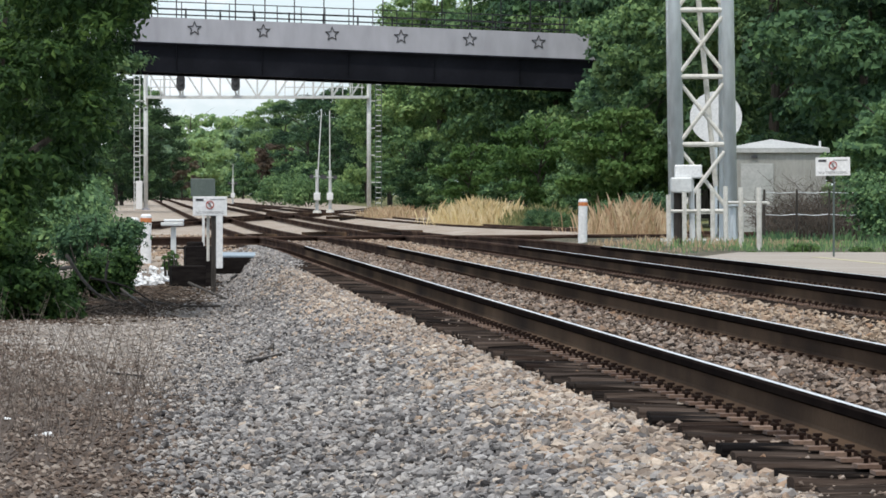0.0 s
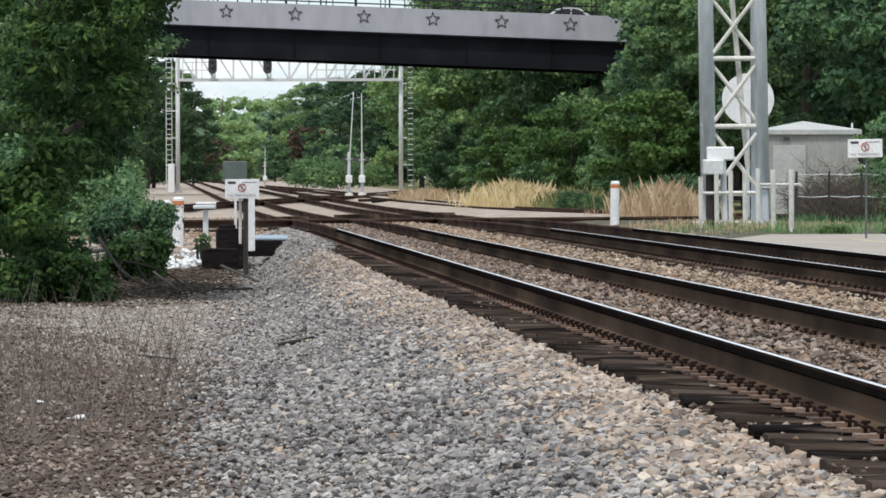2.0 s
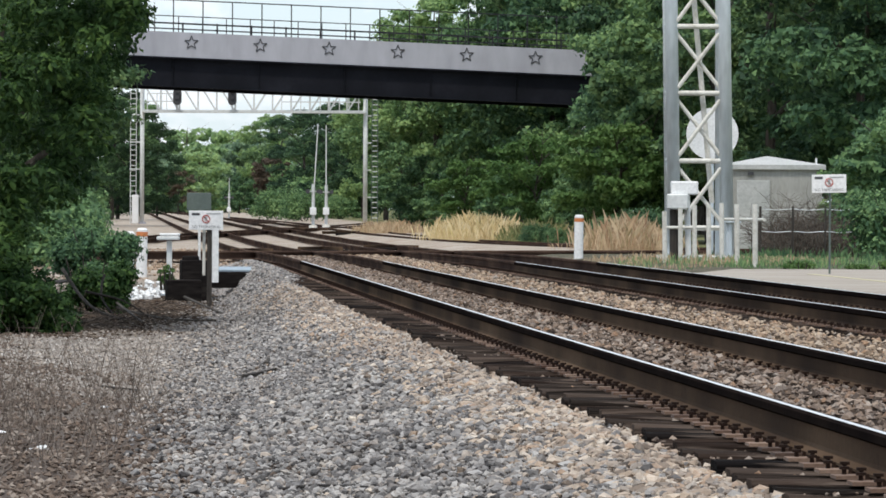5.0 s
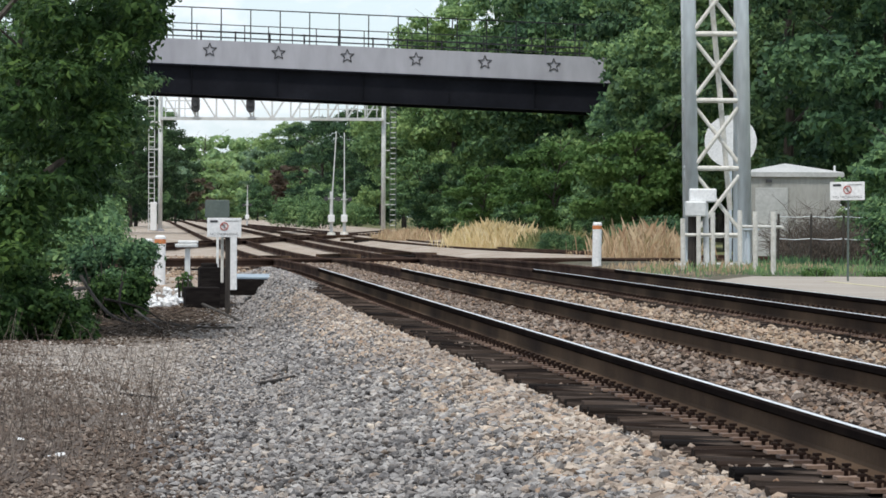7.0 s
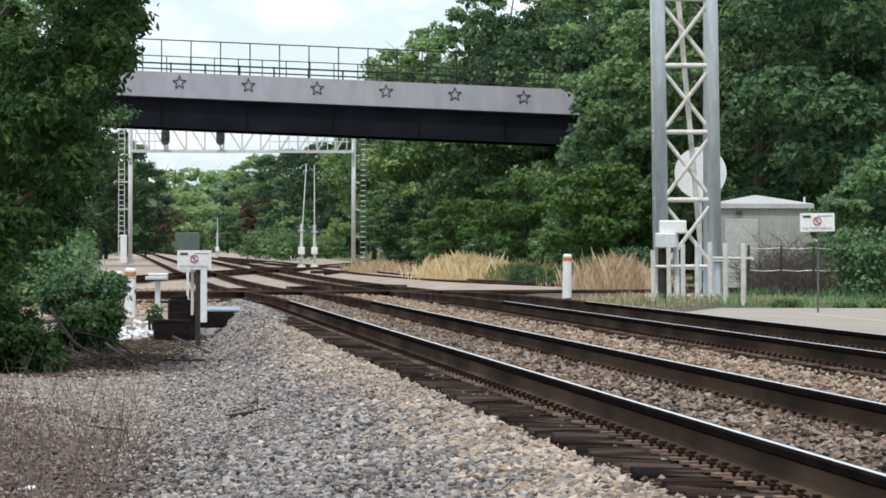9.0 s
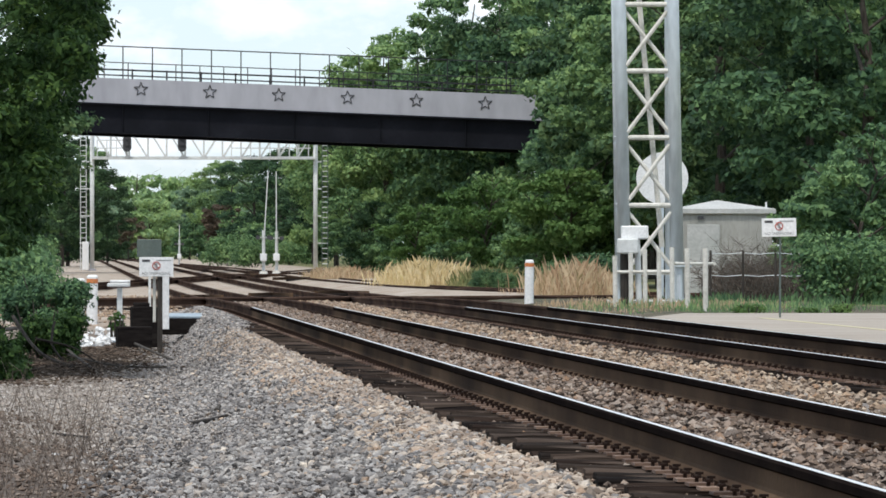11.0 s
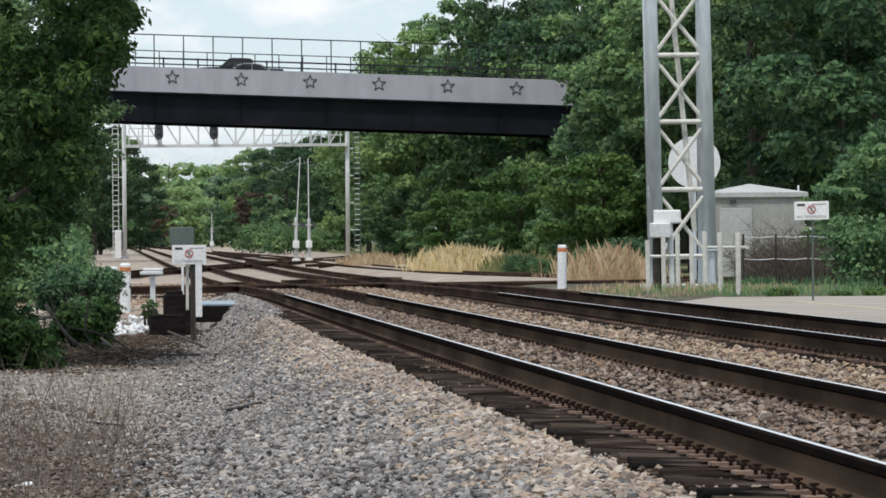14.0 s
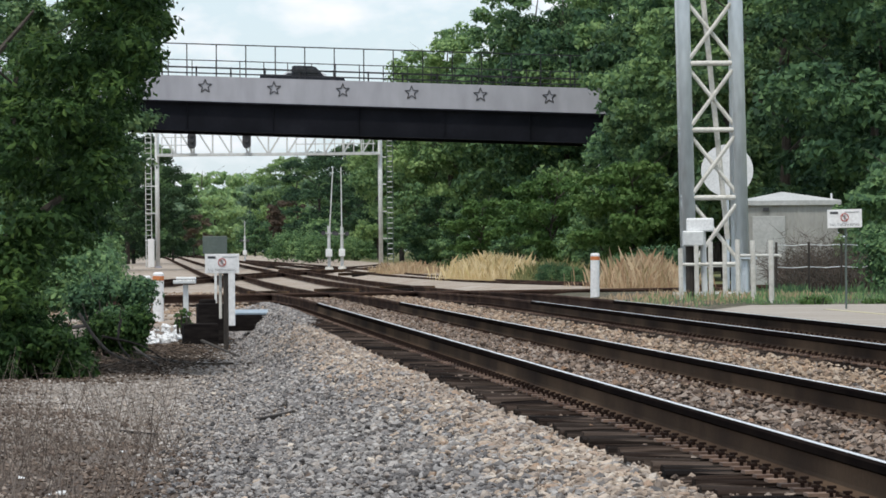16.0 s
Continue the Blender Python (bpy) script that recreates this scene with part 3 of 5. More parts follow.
def crossing_panel(px, py, w, d, turn, label):
    """Dark timbers and castings that fill a diamond where rails cross."""
    y = 120.0
    for _ in range(40):
        y = 0.5 * y + 0.5 * (1.71 - 0.66 - float(dip(y))) * LENS / (py - 343)
    c = thing("crossing_diamond", label, "rail crossing", pose((px - 784) * y / LENS, y, 0.52 + float(dip(y)), 0, 0, turn), group="crossing diamonds")
    n = 5
    for i in range(n):
        part("plank", Shape().box((0, (i - n / 2 + 0.5) * d / n, 0.06), (w, d / n * 0.82, 0.16), bevel=0.02), M_TIMBER, c)
    for s in (-1, 1):
        part("wing_rail", Shape().box((s * w * 0.2, 0, 0.16), (0.09, d * 1.2, 0.14), turn=s * 20, bevel=0.01), M_RAIL, c)


crossing_panel(525, 380, 1.7, 7.0, 4, "black timbers and castings where rails cross")
crossing_panel(650, 386, 2.2, 6.0, -4, "dark crossing timbers beside the curved track")
crossing_panel(575, 416, 1.6, 1.5, 0, "rusty castings where the tracks cross")
crossing_panel(455, 420, 1.2, 1.5, 0, "rusty castings at the crossing rail")
crossing_panel(700, 412, 1.9, 2.2, 0, "brown worn timbers where the tracks cross")


# ---- road bridge ----
BR_Y, BR_GRADE = 316.5, -0.040


def bridge():
    """A road bridge: black plate girders, a grey parapet with dark star reliefs, black railings."""
    base = thing("road_bridge", "grey concrete road bridge with black girder and star reliefs", "bridge",
                 pose(0, BR_Y, 0), kind="structure")
    x0, x1 = -62.0, 62.0

    def line(x, z):
        return z + BR_GRADE * x
    z_bot, z_mid, z_top = 8.63, 10.52, 12.10
    # girder: a plate with flanges and stiffeners
    for k, (y, name) in enumerate(((0.35, "girder"), (9.6, "girder"))):
        g = Shape()
        for lo, hi, d in ((z_bot, z_bot + 0.07, 0.45), (z_bot + 0.07, z_mid - 0.06, 0.05), (z_mid - 0.06, z_mid - 0.004, 0.45)):
            q = [(x, y + s * d / 2, line(x, h)) for h in (lo, hi) for x in (x0, x1) for s in (-1, 1)]
            g.add(q, [(0, 1, 3, 2), (4, 6, 7, 5), (0, 4, 5, 1), (2, 3, 7, 6), (0, 2, 6, 4), (1, 5, 7, 3)])
        part(name, g, M_BLACK, base, "black steel plate girder")
    for i in range(23):
        x = x0 + 2 + i * 5.4
        s = Shape().box((x, 0.235, line(x, (z_bot + z_mid) / 2)), (0.03, 0.17, z_mid - z_bot - 0.16))
        part("stiffener", s, M_BLACK, base)
    deck = Shape()
    q = [(x, y, line(x, h)) for h in (z_mid, 11.08) for x in (x0, x1) for y in (0.26, 9.74)]
    deck.add(q, [(0, 1, 3, 2), (4, 6, 7, 5), (0, 4, 5, 1), (2, 3, 7, 6), (0, 2, 6, 4), (1, 5, 7, 3)])
    part("deck", deck, M_CONC, base, "concrete deck slab")
    for y in (-0.02, 9.75):
        p = Shape()
        q = [(x, yy, line(x, h)) for h in (z_mid + 0.003, z_top) for x in (x0, x1) for yy in (y, y + 0.27)]
        p.add(q, [(0, 1, 3, 2), (4, 6, 7, 5), (0, 4, 5, 1), (2, 3, 7, 6), (0, 2, 6, 4), (1, 5, 7, 3)])
        par = part("parapet", p, M_CONC, base, "pale grey concrete parapet")
        if y < 0:
            for i in range(-5, 9):
                cx = -15.63 + i * 4.33 + 0.0
                star(par, cx, -0.02, line(cx, 11.47))
            drip = Shape()
            q = [(x, yy, line(x, h)) for h in (z_mid - 0.10, z_mid + 0.002) for x in (x0, x1) for yy in (-0.06, -0.025)]
            drip.add(q, [(0, 1, 3, 2), (4, 6, 7, 5), (0, 4, 5, 1), (2, 3, 7, 6), (0, 2, 6, 4), (1, 5, 7, 3)])
            part("drip_edge", drip, M_BLACK, base, "black drip edge under the parapet")
    # near rail on the parapet, then the taller fences on the far side of each walkway
    def fence(y, zs, spacing, first, top, wd, name, low=None):
        low = z_top if low is None else low
        f = part(name, Shape().bar((x0, y, line(x0, zs[0])), (x1, y, line(x1, zs[0])), wd), M_RAILING, base, "black steel railing")
        for z in zs[1:]:
            part("rail_bar", Shape().bar((x0, y, line(x0, z)), (x1, y, line(x1, z)), wd * 0.8), M_RAILING, f)
        x = first
        while x < x1:
            part("post", Shape().bar((x, y, line(x, low)), (x, y, line(x, top)), wd), M_RAILING, f)
            x += spacing
    fence(0.12, [z_top + 0.55, z_top + 0.20], 2.165, x0 + 0.35, z_top + 0.62, 0.10, "railing")
    fence(0.75, [z_top + 2.05], 1.86, x0 + 0.55, z_top + 2.08, 0.07, "tall_fence", 11.08)
    fence(9.7, [z_top + 1.35, z_top + 0.5], 1.55, x0 + 0.1, z_top + 1.35, 0.06, "rear_railing")


def star(parent, x, y, z, r=0.45):
    """A five-pointed outline star standing proud of the parapet."""
    s = Shape()
    pts = []
    for i in range(10):
        a = math.pi / 2 + i * math.pi / 5
        rr = r if i % 2 == 0 else r * 0.40
        pts.append((rr * math.cos(a), rr * math.sin(a)))
    t = 0.055
    for i in range(10):
        a, b = pts[i], pts[(i + 1) % 10]
        s.bar((x + a[0], y - 0.012, z + a[1]), (x + b[0], y - 0.012, z + b[1]), t)
    part("star", s, M_INK, parent, "dark outlined five-pointed star")


bridge()


# ---- signal gantry beyond the bridge ----
def gantry():
    Y = 352.0
    k = Y / LENS
    g = thing("signal_gantry", "grey metal signal gantry spanning the tracks", "signal gantry", pose(0, Y, 0), kind="structure")
    xl, xr = (258 - 784) * k, (653 - 784) * k
    zb, zt = 1.71 + (343 - 173) * k, 1.71 + (343 - 120) * k
    for x, name in ((xl, "column"), (xr, "column")):
        c = part(name, Shape().tube((x, 0, 0.3), (x, 0, zt + 0.6), 0.155, n=14), M_GALV_FAR, g, smooth=True)
        part("footing", Shape().tube((x, 0, 0.25), (x, 0, 0.7), 0.34, 0.28, n=12), M_CONC, c, "concrete footing")
    for x, side in ((xl - 0.62, -1), (xr + 0.66, 1)):
        for dx in (-0.20, 0.20):
            part("ladder_stile", Shape().bar((x + dx, 0.1, 0.5), (x + dx, 0.1, zt + 0.8), 0.05), M_GALV_FAR if side < 0 else M_SIGNBACK, g)
        z = 0.7
        while z < zt + 0.7:
            part("rung", Shape().bar((x - 0.2, 0.1, z), (x + 0.2, 0.1, z), 0.05), M_GALV_FAR, g)
            z += 0.36
        for z in (2.5, 4.4, 6.3, 8.2):
            part("ladder_bracket", Shape().bar((x - 0.25, 0.05, z), (x + side * -0.6, 0.0, z), 0.08), M_GALV_FAR, g)
    for y in (-0.5, 0.5):
        part("chord", Shape().bar((xl, y, zb), (xr, y, zb), 0.14), M_GALV_FAR, g)
        part("chord", Shape().bar((xl, y, zt), (xr, y, zt), 0.14), M_GALV_FAR, g)
        n = 12
        for i in range(n + 1):
            x = xl + (xr - xl) * i / n
            part("truss_upright", Shape().bar((x, y, zb), (x, y, zt), 0.08), M_GALV_FAR, g)
            if i < n:
                x2 = xl + (xr - xl) * (i + 1) / n
                a, b = (zt, zb) if x < (xl + xr) / 2 else (zb, zt)
                part("brace", Shape().bar((x, y, a), (x2, y, b), 0.08), M_GALV_FAR, g)
    part("walkway", Shape().box(((xl + xr) / 2, 0, zb + 0.10), (xr - xl, 0.9, 0.06)), M_GALV_FAR, g)
    for px0, px1 in ((268, 320), (505, 645)):
        for z in (zb + 0.7, zb + 1.25):
            part("handrail", Shape().bar(((px0 - 784) * k, -0.75, z), ((px1 - 784) * k, -0.75, z), 0.07), M_GALV_FAR, g)
        x = px0
        while x <= px1:
            part("handrail_post", Shape().bar(((x - 784) * k, -0.75, zb), ((x - 784) * k, -0.75, zb + 1.25), 0.06), M_GALV_FAR, g)
            x += 17
    for px in (321, 418):
        x, z = (px - 784) * k, 1.71 + (343 - 148) * k
        h = part("signal_head", Shape().tube((x, -0.95, z - 0.25), (x, -0.85, z - 0.25), 0.30, n=20).tube((x, -0.95, z + 0.30), (x, -0.85, z + 0.30), 0.30, n=20).box((x, -0.9, z), (0.60, 0.08, 0.62)), M_INK, g, "black signal head")
        for dz in (-0.42, 0.0, 0.42):
            part("hood", Shape().tube((x, -1.25, z + dz), (x, -0.94, z + dz), 0.13, n=12), M_INK, h)
        part("hanger", Shape().bar((x, -0.8, z - 1.0), (x, -0.8, z + 1.1), 0.09), M_GALV_FAR, g)
    part("cabinet", Shape().box((xl - 0.45, -0.2, 1.6), (0.45, 0.4, 2.0), bevel=0.03), M_WHITE, g, "white equipment case on the ladder")


gantry()


# ---- lattice tower beside the tracks ----
TW_Y = 113.7


def tower():
    """A four-legged lattice mast of thick tubes, its braces crossing bay by bay."""
    k = TW_Y / LENS
    t = thing("lattice_tower", "tall galvanised lattice tower on four tubular legs", "tower", pose(0, TW_Y, 0), kind="")
    zl = lambda py: 1.71 + (343 - py) * k
    X = lambda px: (px - 784) * k
    top = 13.5
    z0 = 0.62
    # legs lean a little towards the top
    def leg(px_at_20, px_at_420, z):
        a = (z - zl(420)) / (zl(20) - zl(420))
        return X(px_at_420 + (px_at_20 - px_at_420) * a)
    front = ((1193.5, 1201), (1287, 1294.5))
    legs = []
    for (a, b), y, r in ((front[0], 0, 0.150), (front[1], 0, 0.150), ((1186, 1192), 0.9, 0.06), ((1282, 1283), 0.9, 0.09)):
        p, q = (leg(a, b, z0), y, z0), (leg(a, b, top), y, top)
        legs.append((p, q))
        part("leg", Shape().tube(p, q, r, n=18), M_GALV, t, smooth=True)
    part("inner_pipe", Shape().tube((X(1269), 0.5, zl(330)), (X(1226), 0.5, zl(-128)), 0.062, n=12), M_CREAM, t, "pale conduit leaning inside the tower")
    bay = [437, 374.5, 256, 136, 18, -100, -218, -336, -454]
    for i, py in enumerate(bay[1:], 1):
        z = zl(py)
        if z > top:
            break
        xa, xb = leg(*front[0], z), leg(*front[1], z)
        part("strut", Shape().tube((xa, -0.02, z), (xb, -0.02, z), 0.058, n=10), M_CREAM, t)
        part("strut", Shape().tube((xa, 0.05, z + 0.03), (leg(1186, 1192, z), 0.9, z + 0.03), 0.045, n=8), M_GALV, t)
        part("strut", Shape().tube((xb, 0.05, z + 0.03), (leg(1282, 1283, z), 0.9, z + 0.03), 0.045, n=8), M_GALV, t)
        zn = zl(bay[i + 1]) if i + 1 < len(bay) else z + 1.5
        xa2, xb2 = leg(*front[0], zn), leg(*front[1], zn)
        for (pa, pb, oy) in (((xa + 0.12, z + 0.12), (xb2 - 0.12, zn - 0.16), -0.05), ((xb - 0.12, z + 0.12), (xa2 + 0.12, zn - 0.16), 0.05)):
            part("brace", Shape().tube((pa[0], oy, pa[1]), (pb[0], oy, pb[1]), 0.046, n=8), M_CREAM, t)
        part("brace", Shape().tube((xa, 0.1, z), (leg(1186, 1192, zn), 0.88, zn), 0.03, n=8), M_GALV, t)
    part("plinth", Shape().box((X(1240), 0.35, 0.60), (1.75, 1.9, 0.16), bevel=0.03), M_GALV_FAR, t, "pale concrete plinth")
    return t


tower()


def round_board():
    k = 130.5 / LENS
    d = thing("round_signboard", "white round board seen from behind on a thin pole", "signboard", pose((1267 - 784) * k, 130.5, 0))
    z = 1.71 + (343 - 208) * k
    part("board", Shape().disc((0, 0, z), 0.675, 0.06, n=48), M_WHITE, d, "plain white disc")
    part("pole", Shape().tube((0, 0.08, 0.45), (0, 0.08, z + 0.3), 0.05, n=10), M_GALV, d)


round_board()


def cabinets():
    k = 111.3 / LENS
    X, Z = (lambda px: (px - 784) * k), (lambda py: 1.71 + (343 - py) * k)
    c = thing("junction_box", "pale grey junction boxes on posts beside the tower", "junction box", pose(0, 111.3, 0))
    part("box", Shape().box((X(1218), 0, Z(304)), (0.60, 0.30, 0.30), bevel=0.03), M_WHITE, c, "white upper box")
    part("box", Shape().box((X(1205), -0.22, Z(328)), (0.47, 0.28, 0.34), bevel=0.03), M_GALV_FAR, c, "grey lower box")
    part("post", Shape().tube((X(1200), 0, 0.55), (X(1200), 0, Z(330)), 0.10, n=10), M_POSTWOOD, c, "dark post")
    part("post", Shape().tube((X(1226), 0, 0.55), (X(1222), 0, Z(300)), 0.07, n=10), M_GALV_FAR, c)
    part("conduit", Shape().tube((X(1211), -0.1, 0.55), (X(1211), -0.1, Z(345)), 0.05, n=8), M_INK, c)
    f = thing("guard_fence", "cream-painted pipe posts round the tower's foot", "fence", pose(0, 110.0, 0))
    k2 = 110.0 / LENS
    for px, pt, pb in ((1184, 345, 436), (1212, 340, 436), (1237, 334, 436), (1262, 333, 438), (1285, 330, 440), (1312, 332, 443), (1344, 332, 446)):
        y = -(pb - 436) * 1.1
        kk = (110.0 + y) / LENS
        part("post", Shape().tube(((px - 784) * kk, y, 0.5), ((px - 785) * kk, y, 1.71 + (343 - pt) * kk), 0.052, n=10), M_CREAM, f)
    for pa, pb_, py in ((1186, 1286, 374), (1286, 1344, 359)):
        part("rail", Shape().tube(((pa - 784) * k2, 0, 1.71 + (343 - py) * k2), ((pb_ - 784) * k2, -3.0 if pb_ > 1300 else 0, 1.71 + (343 - py) * k2), 0.035, n=8), M_CREAM, f)
    b = thing("equipment_stand", "grey equipment case on a post beside the tower", "equipment case", pose((1312 - 784) * k2, 112.2, 0.5))
    part("case", Shape().box((0, 0, 0.98), (0.42, 0.3, 0.12), bevel=0.02), M_GALV, b)
    part("leg", Shape().tube((-0.05, 0, 0), (-0.05, 0, 0.92), 0.07, n=10), M_GALV, b)


cabinets()


def shed():
    Y = 150.0
    k = Y / LENS
    s = thing("equipment_shed", "pale beige metal equipment shed with a shallow hipped roof", "shed", pose(0, Y, 0), kind="structure")
    X, Z = (lambda px: (px - 784) * k), (lambda py: 1.71 + (343 - py) * k)
    x0, x1 = X(1290), X(1462)
    zt = Z(268)
    w = part("wall", Shape().box(((x0 + x1) / 2, 1.4, (zt + 0.4) / 2), (x1 - x0, 2.8, zt - 0.4), bevel=0.02), M_BEIGE, s)
    for i in range(1, 5):
        x = x0 + (x1 - x0) * i / 5
        part("seam", Shape().box((x, -0.012, (zt + 0.4) / 2), (0.04, 0.02, zt - 0.45)), M_BEIGE, w)
    part("door", Shape().box((X(1340), -0.02, (Z(290) + 0.45) / 2), (0.98, 0.04, Z(290) - 0.45), bevel=0.01), M_SHEDROOF, s, "closed pale metal door")
    part("vent", Shape().box((X(1335), -0.03, Z(278)), (0.18, 0.05, 0.09)), M_INK, s, "small dark vent")
    xr = X(1368)
    e = 0.1
    roof = Shape()
    lo = [(x0 - e, -e, zt - 0.04), (x1 + e, -e, zt - 0.04), (x1 + e, 2.9, zt - 0.04), (x0 - e, 2.9, zt - 0.04)]
    up = [(p[0], p[1], zt + 0.10) for p in lo]
    roof.add(lo + up + [(xr, 1.0, Z(249) + 0.05), (xr, 1.9, Z(249) + 0.05)],
             [(3, 2, 1, 0), (0, 1, 5, 4), (1, 2, 6, 5), (2, 3, 7, 6), (3, 0, 4, 7), (4, 5, 8), (5, 6, 9, 8), (6, 7, 9), (7, 4, 8, 9)])
    part("roof", roof, M_SHEDROOF, s, "shallow pale roof")
    part("pipe", Shape().tube((X(1452), 0.2, zt), (X(1452), 0.2, Z(250)), 0.03, n=8), M_WHITE, s)


shed()


# ---- apron beside the second track ----
def apron():
    v0 = TRACK_GAP + 1.75
    s = Shape()
    q = [on_track(-20, v0), on_track(85.0, v0), (5.35, 91.3, 0), (40.0, 92.5, 0), on_track(-20, v0 + 40)]
    s.add([(a[0], a[1], 0.30) for a in q] + [(a[0], a[1], 0.645) for a in q],
          [(4, 3, 2, 1, 0), (5, 6, 7, 8, 9), (0, 1, 6, 5), (1, 2, 7, 6), (2, 3, 8, 7), (3, 4, 9, 8), (4, 0, 5, 9)])
    a = new("pavement", s.mesh("pavement", M_ASPHALT))
    tagged(a, "worn pale concrete apron beside the tracks", "pavement", kind="structure")
    l = Shape()
    q = [on_track(-20, v0 + 0.9), on_track(84.0, v0 + 1.75), on_track(84.0, v0 + 1.90), on_track(-20, v0 + 1.05)]
    l.add([(c[0], c[1], 0.646) for c in q] + [(c[0], c[1], 0.650) for c in q], [(3, 2, 1, 0), (4, 5, 6, 7), (0, 1, 5, 4), (1, 2, 6, 5), (2, 3, 7, 6), (3, 0, 4, 7)])
    part("painted_line", l, M_YELLOW, a, "faded yellow edge line")


apron()


# ---- signs and posts ----
def words(text, size, mat, at):
    """Lettering as a thin mesh, facing -y, centred on at."""
    curve = bpy.data.curves.new("words", "FONT")
    curve.body, curve.size, curve.extrude, curve.align_x = text, size, 0.002, "CENTER"
    ob = bpy.data.objects.new("words", curve)
    me = bpy.data.meshes.new_from_object(ob)
    bpy.data.objects.remove(ob)
    me.transform(Matrix.Translation(at) @ pose(0, 0, 0, 90, 0, 0))
    me.materials.clear()
    me.materials.append(mat)
    return me


def warning_sign(px, py, Y, w, h, foot, tilt, label, post_mats):
    """A white board with small lettering too faint to read and a red barred ring, on a post."""
    k = Y / LENS
    x, z = (px - 784) * k, 1.71 + (343 - py) * k
    s = thing("warning_sign", label, "sign", pose(x, Y, 0), group="warning signs")
    board = part("board", Shape().box((0, 0, z), (w, 0.012, h), bevel=0.005), M_WHITE, s, "white sign board")
    board.matrix_basis = Matrix.Translation((0, 0, z)) @ pose(0, 0, 0, 0, tilt, 0) @ Matrix.Translation((0, 0, -z))
    ring = Shape()
    n = 20
    for i in range(n):
        a, b = 2 * math.pi * i / n, 2 * math.pi * (i + 1) / n
        ring.bar((0.064 * math.cos(a), -0.010, z + 0.02 + 0.064 * math.sin(a)), (0.064 * math.cos(b), -0.010, z + 0.02 + 0.064 * math.sin(b)), 0.014)
    ring.bar((-0.045, -0.010, z + 0.065), (0.045, -0.010, z - 0.025), 0.014)
    part("barred_ring", ring, M_RED, board, "red barred ring")
    part("figure", Shape().bar((-0.01, -0.009, z + 0.055), (0.012, -0.009, z - 0.01), 0.03), M_GREYINK, board)
    part("heading_bar", Shape().box((-w * 0.30, -0.008, z + h * 0.32), (w * 0.23, 0.006, 0.04)), M_INK, board, "dark bar of faint writing")
    part("heading_bar", Shape().box((w * 0.22, -0.008, z + h * 0.34), (w * 0.42, 0.006, 0.012)), M_GREYINK, board)
    part("lettering", words("NO TRESPASSING", 0.062, M_GREYINK, (0, -0.0075, z - h * 0.40)), M_GREYINK, board, "grey words no trespassing")
    for dx, r, mat, z0, z1, dy in post_mats:
        part("post", Shape().box((dx, dy, (z0 + z1) / 2), (r, r * 0.7, z1 - z0), bevel=0.008), mat, s)
    return s


warning_sign(1474, 295, 85.0, 0.585, 0.31, 0.75, -1.0, "white warning sign on a thin grey post before the woods",
             [(0.02, 0.034, M_SIGNBACK, 0.45, 2.10, 0.05)])
warning_sign(371.5, 365, 86.0, 0.585, 0.33, 0.0, 0.0, "white warning sign on weathered posts beside the track",
             [(0.06, 0.085, M_POSTWOOD, -0.05, 1.60, 0.06), (0.125, 0.12, M_WHITE, 0.42, 1.35, 0.75), (-0.04, 0.05, M_CREAM, 0.55, 1.35, 0.16)])


def second_board():
    k = 118.7 / LENS
    s = thing("small_signboard", "grey-green sign board seen from behind on a thin post", "sign", pose((359 - 784) * k, 118.7, 0))
    z = 1.71 + (343 - 332) * k
    part("board", Shape().box((0, 0, z), (0.58, 0.02, 0.42), bevel=0.01), M_SIGNBACK, s)
    part("post", Shape().box((0.01, 0.05, 1.1), (0.06, 0.05, 1.7), bevel=0.01), M_GALV_FAR, s)


second_board()


def marker(px, py_top, py_base, Y, w, label):
    """A white plastic marker post with a coloured band under a domed cap."""
    k = Y / LENS
    z1, z0 = 1.71 + (343 - py_top) * k, 1.71 + (343 - py_base) * k
    foot = min(z0 - 0.06, float(ground_z((px - 784) * k, Y)) - 0.03)
    m = thing("marker_post", label, "marker post", pose((px - 784) * k, Y, foot), group="white marker posts")
    h = z1 - foot
    r = w / 2
    part("tube", Shape().tube((0, 0, 0), (0.012, 0, h - 0.03), r, n=20), M_WHITE, m, smooth=False)
    part("band", Shape().tube((0.01, 0, h - 0.16), (0.012, 0, h - 0.07), r * 1.03, n=20), M_ORANGE, m, "orange-red band")
    part("cap", Shape().tube((0.012, 0, h - 0.03), (0.012, 0, h + 0.01), r * 1.02, r * 0.7, n=20), M_WHITE, m)
    return m


marker(1031, 353, 414, 122.6, 0.225, "white marker post with a red band beside the rails")
marker(257.5, 380, 461, 101.9, 0.225, "white marker post with a red band beside the bushes")
marker(236, 386, 440, 105.8, 0.20, "white marker post with an orange band beside the bushes")


def bench_stand():
    Y = 96.9
    k = Y / LENS
    s = thing("track_instrument", "pale metal stand with a flat top beside the crossing", "equipment stand", pose((305 - 784) * k, Y, 0.35))
    z = 1.71 + (343 - 397) * k - 0.35
    part("top", Shape().box((0, 0, z), (0.43, 0.35, 0.07), bevel=0.015), M_GALV_FAR, s)
    part("lid", Shape().box((0.03, 0, z + 0.07), (0.38, 0.30, 0.05), bevel=0.015), M_WHITE, s)
    part("leg", Shape().box((0.02, 0, z / 2 - 0.05), (0.10, 0.10, z), bevel=0.01), M_GALV_FAR, s)


bench_stand()


